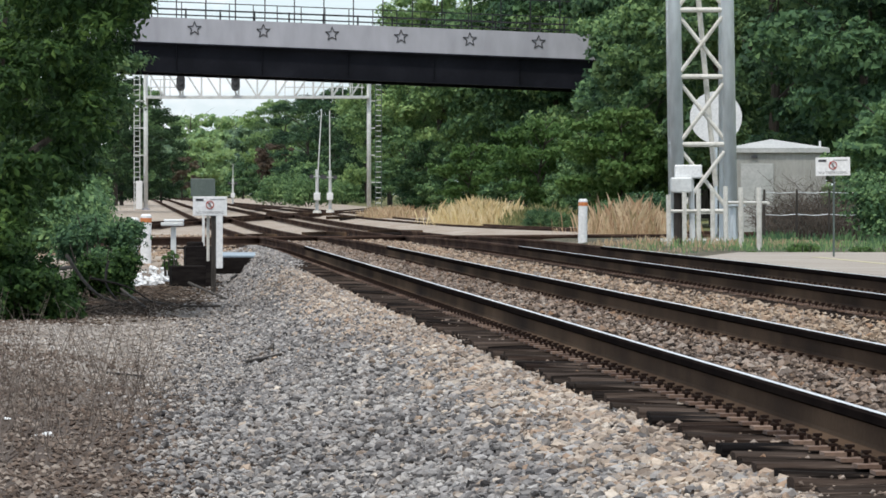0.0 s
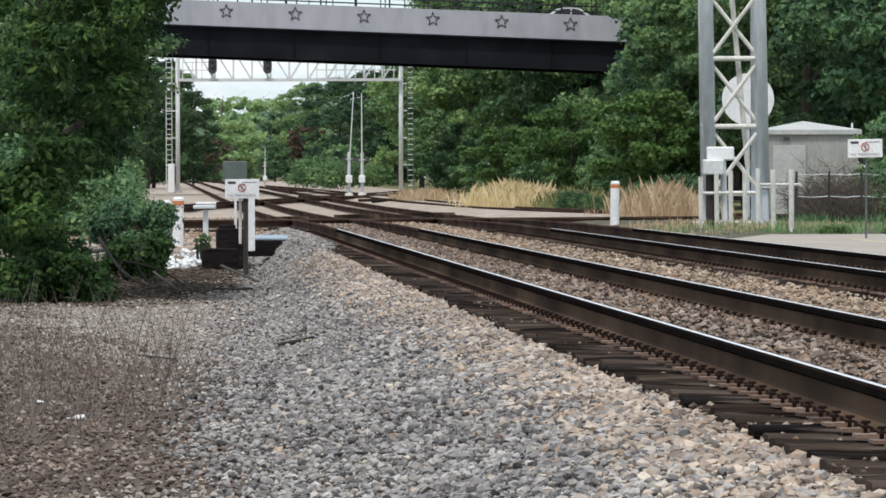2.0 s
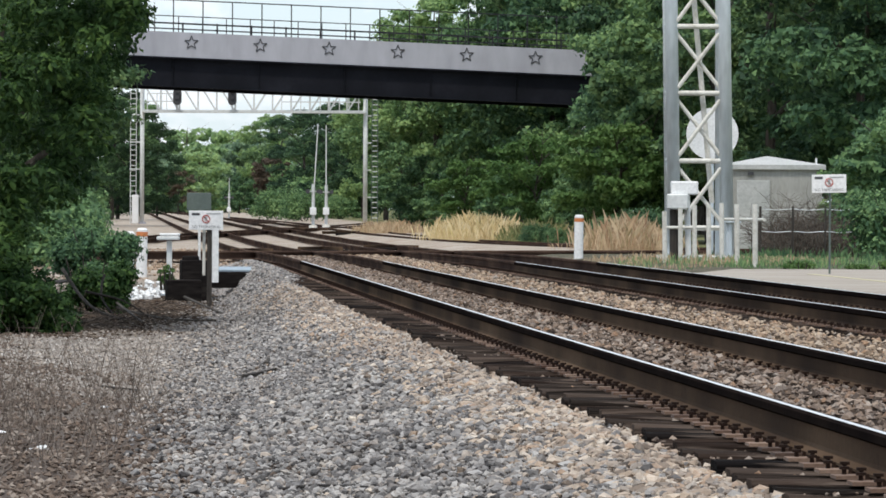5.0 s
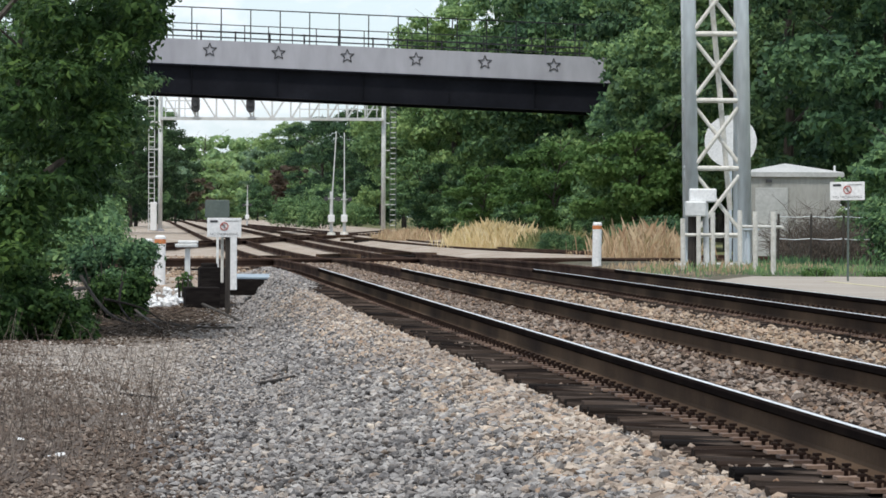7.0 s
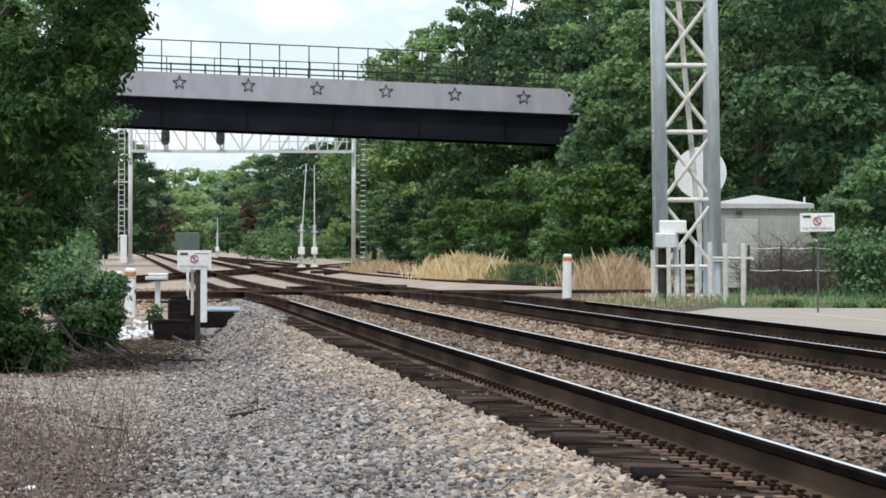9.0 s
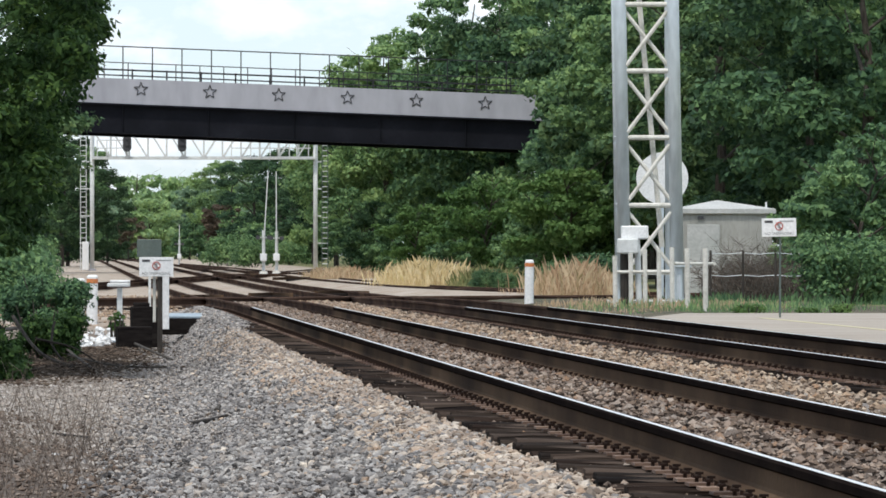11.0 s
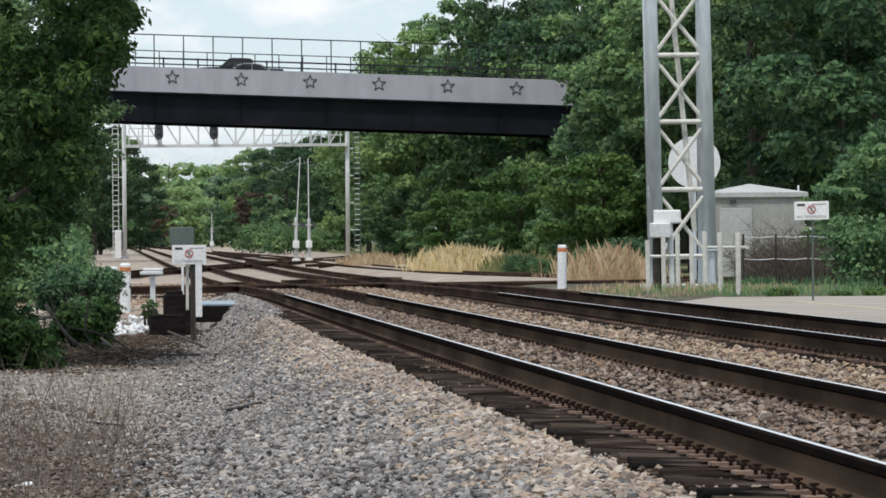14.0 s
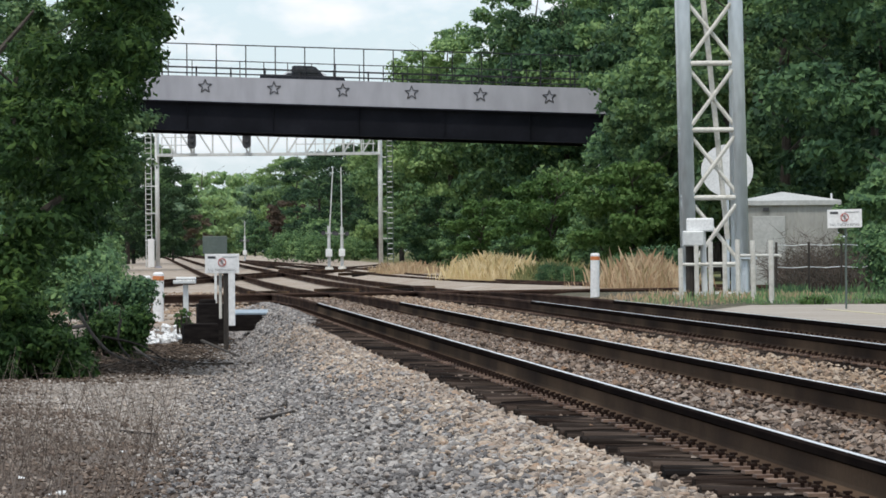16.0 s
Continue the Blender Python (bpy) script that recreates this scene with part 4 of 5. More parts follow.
def timber_block(px, py, Y, size, turn, label, mat):
    k = Y / LENS
    z = 1.71 + (343 - py) * k
    o = new("timber_block", Shape().box((0, 0, 0), size, bevel=0.02).mesh("timber_block", mat))
    o.matrix_basis = pose((px - 784) * k, Y, z, 0, 0, turn)
    tagged(o, label, "timber", group="stacked timbers")


timber_block(352, 474, 92.0, (0.52, 0.8, 0.80), 6, "tarred timber crib end beside the sign", M_TIMBER)
timber_block(345, 440, 92.3, (0.30, 0.8, 0.24), 2, "tarred timber on top of the crib", M_TIMBER)
timber_block(425, 470, 93.0, (0.95, 0.5, 0.30), -4, "long tarred timber laid on the gravel", M_TIMBER)
timber_block(332, 490, 90.5, (0.62, 0.5, 0.40), 8, "low tarred timber sunk in the soil", M_TIMBER)
slab = new("metal_cover", Shape().box((0, 0, 0), (0.92, 0.9, 0.05), bevel=0.01).mesh("metal_cover", M_COVER))
slab.matrix_basis = pose((420 - 784) * 93.3 / LENS, 93.4, 1.71 + (343 - 452) * 93.3 / LENS, 3, 0, -4)
tagged(slab, "pale blue-grey metal cover on the timbers", "cover")


def flasher_mast(px, Y, top, base, lean):
    k = Y / LENS
    z1, z0 = 1.71 + (343 - top) * k, 0.45
    m = thing("crossing_signal", "grey signal mast with a raised thin gate arm", "crossing signal", pose((px - 784) * k, Y, 0), group="crossing signals")
    part("arm", Shape().tube((0, 0, z0 + 1.5), (lean, 0, z1), 0.04, 0.028, n=8), M_GALV_FAR, m, "raised gate arm")
    part("mast", Shape().tube((0.0, 0.2, z0), (0.0, 0.2, z0 + 2.6), 0.09, n=10), M_GALV_FAR, m)
    part("case", Shape().box((0, 0, z0 + 1.1), (0.36, 0.36, 0.42), bevel=0.03), M_WHITE, m)
    part("crossbar", Shape().bar((-0.32, 0.1, z0 + 2.2), (0.32, 0.1, z0 + 2.2), 0.06), M_GALV_FAR, m)
    for x in (-0.30, 0.30):
        part("lamp", Shape().tube((x, -0.15, z0 + 2.2), (x, 0.1, z0 + 2.2), 0.12, n=14), M_INK, m)
    part("base", Shape().tube((0, 0.2, 0.3), (0, 0.2, z0 + 0.35), 0.35, 0.2, n=10), M_CREAM, m)


flasher_mast(561, 277.0, 196, 356, 0.25)
flasher_mast(584, 289.0, 196, 356, -0.02)
flasher_mast(412, 455.0, 290, 342, 0.02)


# ---- plants ----
def leaves(name, clumps, count, size, seed, mat, flat=0.0, shell=0.45, single=False):
    """One crown: leaves strewn through clumps (x, y, z, radius, squash), thickest near their skins."""
    r = np.random.RandomState(seed)
    c = np.array(clumps, float)
    w = c[:, 3] ** 2
    pick = r.choice(len(c), count, p=w / w.sum())
    d = r.normal(size=(count, 3))
    d /= np.linalg.norm(d, axis=1)[:, None]
    d[:, 2] = np.where((d[:, 2] < -0.35) & (r.rand(count) < 0.7), -d[:, 2], d[:, 2])
    rad = c[pick, 3] * (shell + (1.07 - shell) * r.rand(count) ** 0.6)
    rough = 1 + 0.22 * np.sin(d[:, 0] * 5 + pick) * np.sin(d[:, 1] * 6 + 2 * pick) + 0.15 * np.sin(d[:, 2] * 9 + pick * 1.3)
    p = c[pick, :3] + d * (rad * rough)[:, None] * np.stack([np.ones(count), np.ones(count), c[pick, 4]], 1)
    nrm = d * 0.9 + r.normal(size=(count, 3)) * 0.45 + np.array([0, 0, 0.35 + flat])
    nrm /= np.linalg.norm(nrm, axis=1)[:, None]
    a = np.cross(nrm, r.normal(size=(count, 3)))
    a[:, 2] -= 0.25
    a /= np.linalg.norm(a, axis=1)[:, None]
    b = np.cross(nrm, a)
    s = size * (0.55 + 0.9 * r.rand(count))[:, None]
    fold = nrm * s * 0.10
    if single:
        v = np.stack([p - a * s * 0.55, p + a * s * 0.35 + b * s * 0.40 - fold, p + a * s * 0.35 - b * s * 0.40 - fold], 1).reshape(-1, 3)
        return raw_mesh(name, v, np.arange(count * 3), 3, mat)
    v = np.stack([p - a * s * 0.5, p + b * s * 0.30 + a * s * 0.05 - fold, p + a * s * 0.55, p - b * s * 0.30 + a * s * 0.05 - fold], 1).reshape(-1, 3)
    i = np.arange(count) * 4
    loops = np.stack([i, i + 1, i + 2, i, i + 2, i + 3], 1).ravel()
    return raw_mesh(name, v, loops, 3, mat)


def trunk_shape(h, r, seed, limbs=6, spread=2.0, from_part=0.35):
    g = random.Random(seed)
    s = Shape()
    pts = [Vector((0, 0, -0.2))]
    n = 5
    for i in range(1, n + 1):
        pts.append(Vector((g.uniform(-0.12, 0.12) * i, g.uniform(-0.12, 0.12) * i, h * i / n)))
    for i in range(n):
        s.tube(pts[i], pts[i + 1], r * (1 - i / (n + 0.6)), r * (1 - (i + 1) / (n + 0.6)), n=8, caps=False)
    for k in range(limbs):
        f = from_part + (0.95 - from_part) * k / limbs
        i = min(n - 1, int(f * n))
        p = pts[i].lerp(pts[i + 1], f * n - i)
        a = k * 2.4 + g.uniform(-0.5, 0.5)
        ln = spread * g.uniform(0.6, 1.0) * (1.1 - 0.5 * f)
        q = p + Vector((math.cos(a) * ln * 0.6, math.sin(a) * ln * 0.6, ln * 0.45))
        e = q + Vector((math.cos(a) * ln * 0.5, math.sin(a) * ln * 0.5, ln * 0.35))
        rr = r * (1 - f) * 0.55 + 0.015
        s.tube(p, q, rr, rr * 0.6, n=6, caps=False)
        s.tube(q, e, rr * 0.6, rr * 0.2, n=5, caps=False)
    return s


def crown_clumps(h, rad, low, n, seed, size):
    """Boughs of a crown, each a cushion of small sprays on its upper and outer side, with dark gaps between."""
    g = random.Random(seed)
    out, boughs = [], []
    tries = 0
    while len(boughs) < n and tries < 4000:
        tries += 1
        f = g.random()
        z = low + (h - low - size) * f
        prof = max(0.12, math.sin(math.pi * (0.20 + 0.72 * f))) ** 0.75
        a, q = g.uniform(0, 6.283), g.random() ** 0.35
        rr = max(0.0, rad * prof * q - size * 0.5)
        c = Vector((math.cos(a) * rr, math.sin(a) * rr, z))
        big = size * g.uniform(0.75, 1.3)
        if all((c - o).length > (big + k) * 0.62 for o, k in boughs):
            boughs.append((c, big))
    for c, big in boughs:
        away = Vector((c.x, c.y, 0)).normalized() if c.xy.length > 0.1 else Vector((0, 0, 0))
        for k in range(11):
            d = Vector((g.gauss(0, 1), g.gauss(0, 1), g.gauss(0, 0.6))).normalized() + away * 0.55 + Vector((0, 0, 0.35))
            p = c + Vector((d.x, d.y, d.z * 0.6)) * big * g.uniform(0.5, 0.85)
            out.append((p.x, p.y, p.z, big * g.uniform(0.25, 0.50), g.uniform(0.45, 0.75)))
    return out


def tree(name, label, m, h, rad, low, n_boughs, bough, count, leaf, seed, mat, trunk_r=0.22, group=""):
    t = thing(name, label, "tree", m, group=group)
    part("trunk", trunk_shape(h * 0.86, trunk_r, seed, limbs=8, spread=rad), M_BARK, t)
    part("crown", leaves("crown", crown_clumps(h, rad, low, n_boughs, seed, bough), count, leaf, seed, mat, single=True), mat, t)
    return t


def bush(name, label, m, w, h, count, leaf, seed, mat, category="bush", group=""):
    g = random.Random(seed)
    t = thing(name, label, category, m, group=group)
    for i in range(7):
        a = i * 0.9
        s = Shape().tube((0.1 * math.cos(a), 0.1 * math.sin(a), -0.1), (w * 0.4 * math.cos(a), w * 0.4 * math.sin(a), h * g.uniform(0.5, 0.85)), 0.03, 0.008, n=5, caps=False)
        part("stem", s, M_BARK, t)
    cl = []
    for i in range(16):
        a, q = g.uniform(0, 6.283), math.sqrt(g.random())
        cl.append((math.cos(a) * q * w * 0.5, math.sin(a) * q * w * 0.5, h * g.uniform(0.12, 0.80) * (1.05 - 0.35 * q), w * g.uniform(0.16, 0.30), 0.8))
    part("foliage", leaves("foliage", cl, count, leaf, seed, mat), mat, t)
    return t


def put(px, y):
    """Ground place that lies on the line of sight px across, y metres off."""
    x = (px - 784) * y / LENS
    return x, y, float(ground_z(x, y)) - 0.03


def spread_copies(proto, spots, seed):
    g = random.Random(seed)
    made = []
    for i, (x, y, z, s) in enumerate(spots):
        m = Matrix.Translation((x, y, z)) @ Matrix.Rotation(g.uniform(0, 6.283), 4, "Z") @ Matrix.Diagonal((s * g.uniform(0.9, 1.12), s * g.uniform(0.9, 1.12), s, 1))
        if i == 0:
            proto.matrix_basis = m
        else:
            made.append(copy_thing(proto, m @ Matrix.Diagonal((*[1 / c for c in proto.scale], 1))))
    return made


def forest():
    g = random.Random(11)
    wood = "broadleaf trees in full summer leaf at the edge of the woods"
    big = [tree("broadleaf_tree", "tall broadleaf tree in full dark green leaf", None, 17.0, 4.8, 2.0, 30, 1.75, 30000, 0.255, 21 + i, (M_LEAF_DEEP, M_LEAF, M_LEAF_MID)[i], 0.28, group="woods") for i in range(3)]
    young = [tree("young_tree", "young broadleaf tree with dense mid-green leaves", None, 5.6, 2.3, 0.5, 18, 0.95, 12000, 0.19, 41 + i, M_LEAF if i else M_LEAF_LIGHT, 0.10, group="woods edge") for i in range(2)]
    far = [tree("distant_tree", "distant broadleaf tree, haze put into its pale leaf colour", None, 14.0, 5.2, 1.0, 24, 2.0, 7000, 0.62, 61 + i, (M_LEAF_FAR, M_LEAF_HAZE)[i], 0.25, group="far woods") for i in range(2)]
    dark = tree("dark_tree", "narrow tree beside the signal gantry, shade put into its leaf colour", None, 17.0, 4.2, 0.6, 30, 1.7, 24000, 0.27, 71, M_LEAF_SHADED, 0.25, group="dark trees")
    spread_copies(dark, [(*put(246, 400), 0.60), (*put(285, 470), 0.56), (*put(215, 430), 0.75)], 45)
    red = tree("reddish_tree", "small tree with reddish-brown leaves beside the far track", None, 8.2, 2.6, 2.2, 12, 1.1, 5000, 0.36, 75, M_LEAF_RED, 0.12, group="reddish trees")
    spread_copies(red, [(*put(484, 585), 0.95), (*put(322, 600), 0.75)], 46)
    low = bush("shrub", "dense green shrub at the foot of the woods", None, 3.0, 2.4, 6000, 0.15, 81, M_LEAF, group="shrubs")
    spots = [[], [], []]

    def add(px, y, top_px=None, s=1.0):
        x, yy, z = put(px, y)
        # shade-toned leaf right of the tower, haze-toned behind the bridge; elsewhere at random
        kind = 0 if 1270 < px < 1480 and y < 245 else 2 if 760 < px < 960 and 370 < y < 395 else g.randrange(3)
        spots[kind].append((x, yy, z, s * g.uniform(0.94, 1.06)))
    # in front of the bridge, to the right of the tower
    for px, y, s in ((1208, 225, 0.84), (1194, 200, 0.72), (1265, 190, 0.84), (1290, 198, 0.9), (1370, 182, 0.88), (1450, 190, 0.92), (1530, 174, 0.90), (1620, 166, 0.95), (1720, 178, 1.0),
                     (1235, 262, 1.0), (1250, 241, 1.0), (1400, 233, 1.05), (1560, 222, 1.1), (1690, 227, 1.1)):
        add(px, y, s=s)
    for px, y, s in ((1268, 300, 1.5), (1300, 322, 1.6), (1340, 300, 1.6), (1440, 310, 1.65), (1550, 290, 1.6), (1660, 290, 1.7)):
        add(px, y, s=s)
    # behind the bridge
    for px, y, s in ((690, 402, 0.86), (730, 394, 0.98), (780, 388, 1.13), (830, 384, 1.13), (880, 378, 1.16), (932, 372, 1.26), (985, 366, 1.28), (1045, 360, 1.34), (1100, 356, 1.38), (770, 440, 1.15), (900, 430, 1.25), (1020, 425, 1.45),
                     (650, 445, 0.76), (590, 494, 0.78), (545, 544, 0.80), (470, 690, 0.86), (665, 518, 0.85), (505, 613, 0.82), (610, 593, 0.74), (30, 300, 0.95), (-30, 257, 0.95), (10, 233, 1.0), (205, 420, 0.8)):
        add(px, y, s=s)
    for p, sp, i in zip(big, spots, range(3)):
        spread_copies(p, sp, 5 + i)
    ys = [[], []]
    for px, y, s in ((832, 243, 0.78), (800, 250, 0.62), (962, 214, 0.95), (925, 226, 0.70), (1040, 198, 0.62), (1100, 186, 0.95), (1150, 190, 1.1), (1140, 285, 1.75),
                     (735, 336, 0.9), (715, 375, 1.2), (760, 322, 0.9), (890, 300, 0.8), (1000, 262, 0.9), (1060, 240, 1.0), (475, 640, 1.2), (520, 560, 1.1), (430, 610, 0.9), (1585, 146, 0.8), (1620, 138, 0.9), (1670, 142, 1.0), (1600, 152, 0.9)):
        x, yy, z = put(px, y)
        ys[0 if s in (0.78, 0.95) else 1].append((x, yy, z, s))
    for p, sp, i in zip(young, ys, range(2)):
        spread_copies(p, sp, 15 + i)
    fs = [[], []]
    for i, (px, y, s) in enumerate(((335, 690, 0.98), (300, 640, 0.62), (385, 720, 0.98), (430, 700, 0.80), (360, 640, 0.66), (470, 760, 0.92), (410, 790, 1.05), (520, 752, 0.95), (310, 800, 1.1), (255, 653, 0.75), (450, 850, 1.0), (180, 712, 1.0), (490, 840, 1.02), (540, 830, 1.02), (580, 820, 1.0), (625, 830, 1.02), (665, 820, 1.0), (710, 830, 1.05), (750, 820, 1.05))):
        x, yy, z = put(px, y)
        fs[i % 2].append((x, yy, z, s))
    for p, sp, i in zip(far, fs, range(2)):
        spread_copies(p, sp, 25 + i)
    ls = []
    for px, y, s in ((955, 185, 0.34), (990, 178, 0.28), (1090, 164, 0.5), (1150, 158, 0.6), (735, 330, 0.8), (610, 420, 1.0),
                     (120, 138, 0.8), (150, 123, 0.5), (140, 168, 0.8), (1600, 119, 0.8), (100, 188, 1.2), (500, 415, 1.2), (545, 376, 1.0)):
        x, yy, z = put(px, y)
        ls.append((x, yy, z, s))
    for px, y, s in ((640, 450, 2.0), (585, 520, 2.2), (530, 600, 2.4), (470, 690, 2.6), (400, 740, 2.6), (330, 740, 2.6), (265, 640, 2.4), (190, 520, 2.2)):
        x, yy, z = put(px, y)
        ls.append((x, yy, z, s))
    spread_copies(low, ls, 35)


forest()


def roadside_tree():
    """The tree that overhangs the path: trunk out of view, boughs of small leaves hanging to the ground."""
    t = thing("roadside_tree", "overhanging broadleaf tree with boughs down to the ground", "tree", pose(-7.6, 71.0, -0.1))
    part("trunk", trunk_shape(8.5, 0.24, 3, limbs=10, spread=3.2, from_part=0.12), M_BARK, t)
    g = random.Random(8)
    cl = []
    # how far the boughs reach over the path at each height above the eye
    heights = (-3.0, -1.9, -1.1, -0.45, -0.02, 0.34, 0.66, 1.14, 1.82, 2.26, 2.74, 4.0, 8.0)
    edges = (-6.0, -5.8, -5.7, -5.75, -5.4, -4.75, -4.6, -4.52, -4.45, -4.20, -3.98, -3.85, -4.0)
    while len(cl) < 270:
        z, dy = g.uniform(0.15, 8.6), g.uniform(-3.5, 4.0)
        near = (71.0 + dy) / 71.0
        size = g.uniform(0.20, 0.46)
        x = float(np.interp((z - 1.71) / near, heights, edges)) * near - size * 0.85 - abs(g.gauss(0, 0.85))
        cl.append((x + 7.6, dy, z + 0.1, size, 0.62))
    part("crown", leaves("crown", cl, 62000, 0.112, 9, M_LEAF_NEAR_SHADE, flat=0.2), M_LEAF_NEAR_SHADE, t)


roadside_tree()
b1 = bush("bush", "bright green bush beside the white posts", pose(-6.35, 94.0, 0.25), 1.35, 1.3, 8000, 0.085, 91, M_LEAF)
b2 = bush("bush", "low green bush at the path's edge, shade put into its leaves", pose(-5.62, 81.0, 0.0), 1.05, 1.15, 7000, 0.075, 92, M_LEAF_NEAR_SHADE)
b3 = bush("bush", "low leafy undergrowth beneath the overhanging tree", pose(-5.75, 68.5, -0.05), 1.3, 1.05, 7000, 0.09, 93, M_LEAF_NEAR_SHADE)
b5 = bush("bush", "tall dark green thicket behind the overhanging tree", pose(-9.2, 108.0, 0.2), 3.4, 2.6, 9000, 0.13, 95, M_LEAF)
b4 = bush("bush", "green weeds growing beside the metal stand", pose(-5.15, 95.0, 0.25), 0.32, 0.42, 500, 0.06, 94, M_LEAF_LIGHT)


def blades(name, label, cx, cy, rx, ry, n, h, seed, mat, width=0.02):
    """Standing grass stalks in a patch."""
    r = np.random.RandomState(seed)
    k = max(40, n // 22)
    a, q = r.rand(k) * 6.283, np.sqrt(r.rand(k))
    tx, ty, th, tr = cx + np.cos(a) * q * rx, cy + np.sin(a) * q * ry, (0.35 + 0.65 * r.rand(k)) * (1.1 - 0.45 * q ** 2), 0.12 + 0.45 * r.rand(k)
    pick = r.randint(0, k, n)
    x, y = tx[pick] + r.normal(size=n) * tr[pick], ty[pick] + r.normal(size=n) * tr[pick] * 2
    z = ground_z(x, y)
    hh = h * (0.15 + 1.0 * r.rand(n)) * th[pick]
    lean = r.normal(size=(n, 2)) * 0.22 * hh[:, None]
    t = r.rand(n) * 3.14
    dx, dy = np.cos(t) * width, np.sin(t) * width
    v = np.stack([np.stack([x - dx, y - dy, z], 1), np.stack([x + dx, y + dy, z], 1),
                  np.stack([x + lean[:, 0] * 0.4 + dx * 1.5, y + lean[:, 1] * 0.4 + dy * 1.5, z + hh * 0.7], 1),
                  np.stack([x + lean[:, 0], y + lean[:, 1], z + hh], 1)], 1).reshape(-1, 3)
    i = np.arange(n) * 4
    loops = np.stack([i, i + 1, i + 2, i, i + 2, i + 3], 1).ravel()
    tagged(new(name, raw_mesh(name, v, loops, 3, mat)), label, "grass", kind="stuff")


blades("dry_grass", "tall straw-coloured dry grass before the woods", 1.55, 198.0, 1.40, 5.0, 15000, 1.02, 1, M_STRAW, 0.0055)
blades("green_grass", "green grass among the dry stalks", 3.75, 192.0, 0.95, 5.0, 5000, 0.82, 2, M_DRYGREEN, 0.007)
blades("dead_weeds", "rust-brown dead weeds near the tower", 5.6, 150.0, 0.95, 5.0, 5000, 1.05, 3, M_RUSTGRASS, 0.005)
blades("dead_weeds", "rust-brown dead weeds at the gantry's foot", -2.4, 252.0, 1.6, 14.0, 4000, 0.6, 4, M_RUSTGRASS, 0.014)
blades("dead_weeds", "low brown weeds on the ground round the tower's foot", 5.6, 110.0, 3.0, 12.0, 3000, 0.22, 6, M_RUSTGRASS, 0.005)
blades("trackside_weeds", "low green weeds round the tower's foot", 6.8, 106.0, 3.2, 11.0, 3500, 0.20, 7, M_LEAF, 0.008)
blades("trackside_weeds", "green weeds along the woods' edge", 11.0, 122.0, 4.5, 8.0, 3000, 0.32, 5, M_LEAF, 0.014)


def wire_fence():
    """A low wire fence before the shed: thin posts, strands and a sagging mesh of wire."""
    f = thing("wire_fence", "thin grey wire fence on posts before the shed", "fence", pose(0, 124.0, 0))
    k = 124.0 / LENS
    x0, x1 = (1352 - 784) * k, (1640 - 784) * k
    z0, z1 = 0.55, 1.71 + (343 - 340) * k
    n = 5
    for i in range(n + 1):
        x = x0 + (x1 - x0) * i / n
        part("post", Shape().tube((x, 0, z0), (x + 0.01, 0, z1 + 0.06), 0.03, n=8), M_POSTWOOD, f)
    for z in (z1, z1 - 0.55):
        for i in range(n):
            a, b = x0 + (x1 - x0) * i / n, x0 + (x1 - x0) * (i + 1) / n
            m = ((a + b) / 2, 0, z - 0.03)
            part("strand", Shape().tube((a, 0, z), m, 0.007, n=5).tube(m, (b, 0, z), 0.007, n=5), M_GALV, f)
    s = Shape()
    x = x0
    while x < x1 - 0.45:
        s.tube((x, 0, z0 + 0.1), (x + 0.45, 0, z1), 0.0016, n=3, caps=False)
        s.tube((x + 0.45, 0, z0 + 0.1), (x, 0, z1), 0.0016, n=3, caps=False)
        x += 0.09
    part("wire_mesh", s, M_SIGNBACK, f, "fine chain-link mesh")


wire_fence()


def bare_vines(name, label, cx, cy, rx, ry, n, h, seed):
    """A tangle of leafless grey stems."""
    g = random.Random(seed)
    s = Shape()
    for i in range(n):
        a, q = g.uniform(0, 6.283), math.sqrt(g.random())
        p = Vector((cx + math.cos(a) * q * rx, cy + math.sin(a) * q * ry, 0.5))
        top = h * g.uniform(0.5, 1.0) * (1.15 - 0.5 * q)
        d = Vector((g.uniform(-0.5, 0.5), g.uniform(-0.3, 0.3), 1))
        r = g.uniform(0.006, 0.012)
        for k in range(5):
            e = p + d.normalized() * top * 0.24
            s.tube(p, e, r * (1 - k * 0.15), r * (0.85 - k * 0.15), n=3, caps=False)
            if k > 1:
                s.tube(p, p + Vector((g.uniform(-1, 1), g.uniform(-0.5, 0.5), g.uniform(-0.2, 0.8))) * top * 0.2, r * 0.5, r * 0.25, n=3, caps=False)
            p = e
            d += Vector((g.uniform(-0.7, 0.7), g.uniform(-0.4, 0.4), g.uniform(-0.5, 0.1)))
    tagged(new(name, s.mesh(name, M_VINE)), label, "vines", kind="stuff")


weed = bush("weed_clump", "low green weeds at the edge of the apron", pose(6.75, 94.0, 0.5), 0.50, 0.34, 900, 0.06, 97, M_LEAF_LIGHT, "weeds", "weeds along the apron")
for wx, wy, ws in ((7.85, 94.3, 0.8), (8.5, 95.0, 1.0), (5.9, 95.5, 0.45)):
    copy_thing(weed, pose(wx, wy, 0.5, 0, 0, wx * 70) @ Matrix.Diagonal((ws, ws, ws, 1)))
bare_vines("bare_vines", "tangle of bare grey vines over the fence by the shed", 9.3, 128.0, 1.3, 3.0, 800, 1.9, 4)
bare_vines("bare_vines", "thin bare stems before the dark woods", 11.0, 126.0, 1.2, 3.0, 350, 1.6, 6)


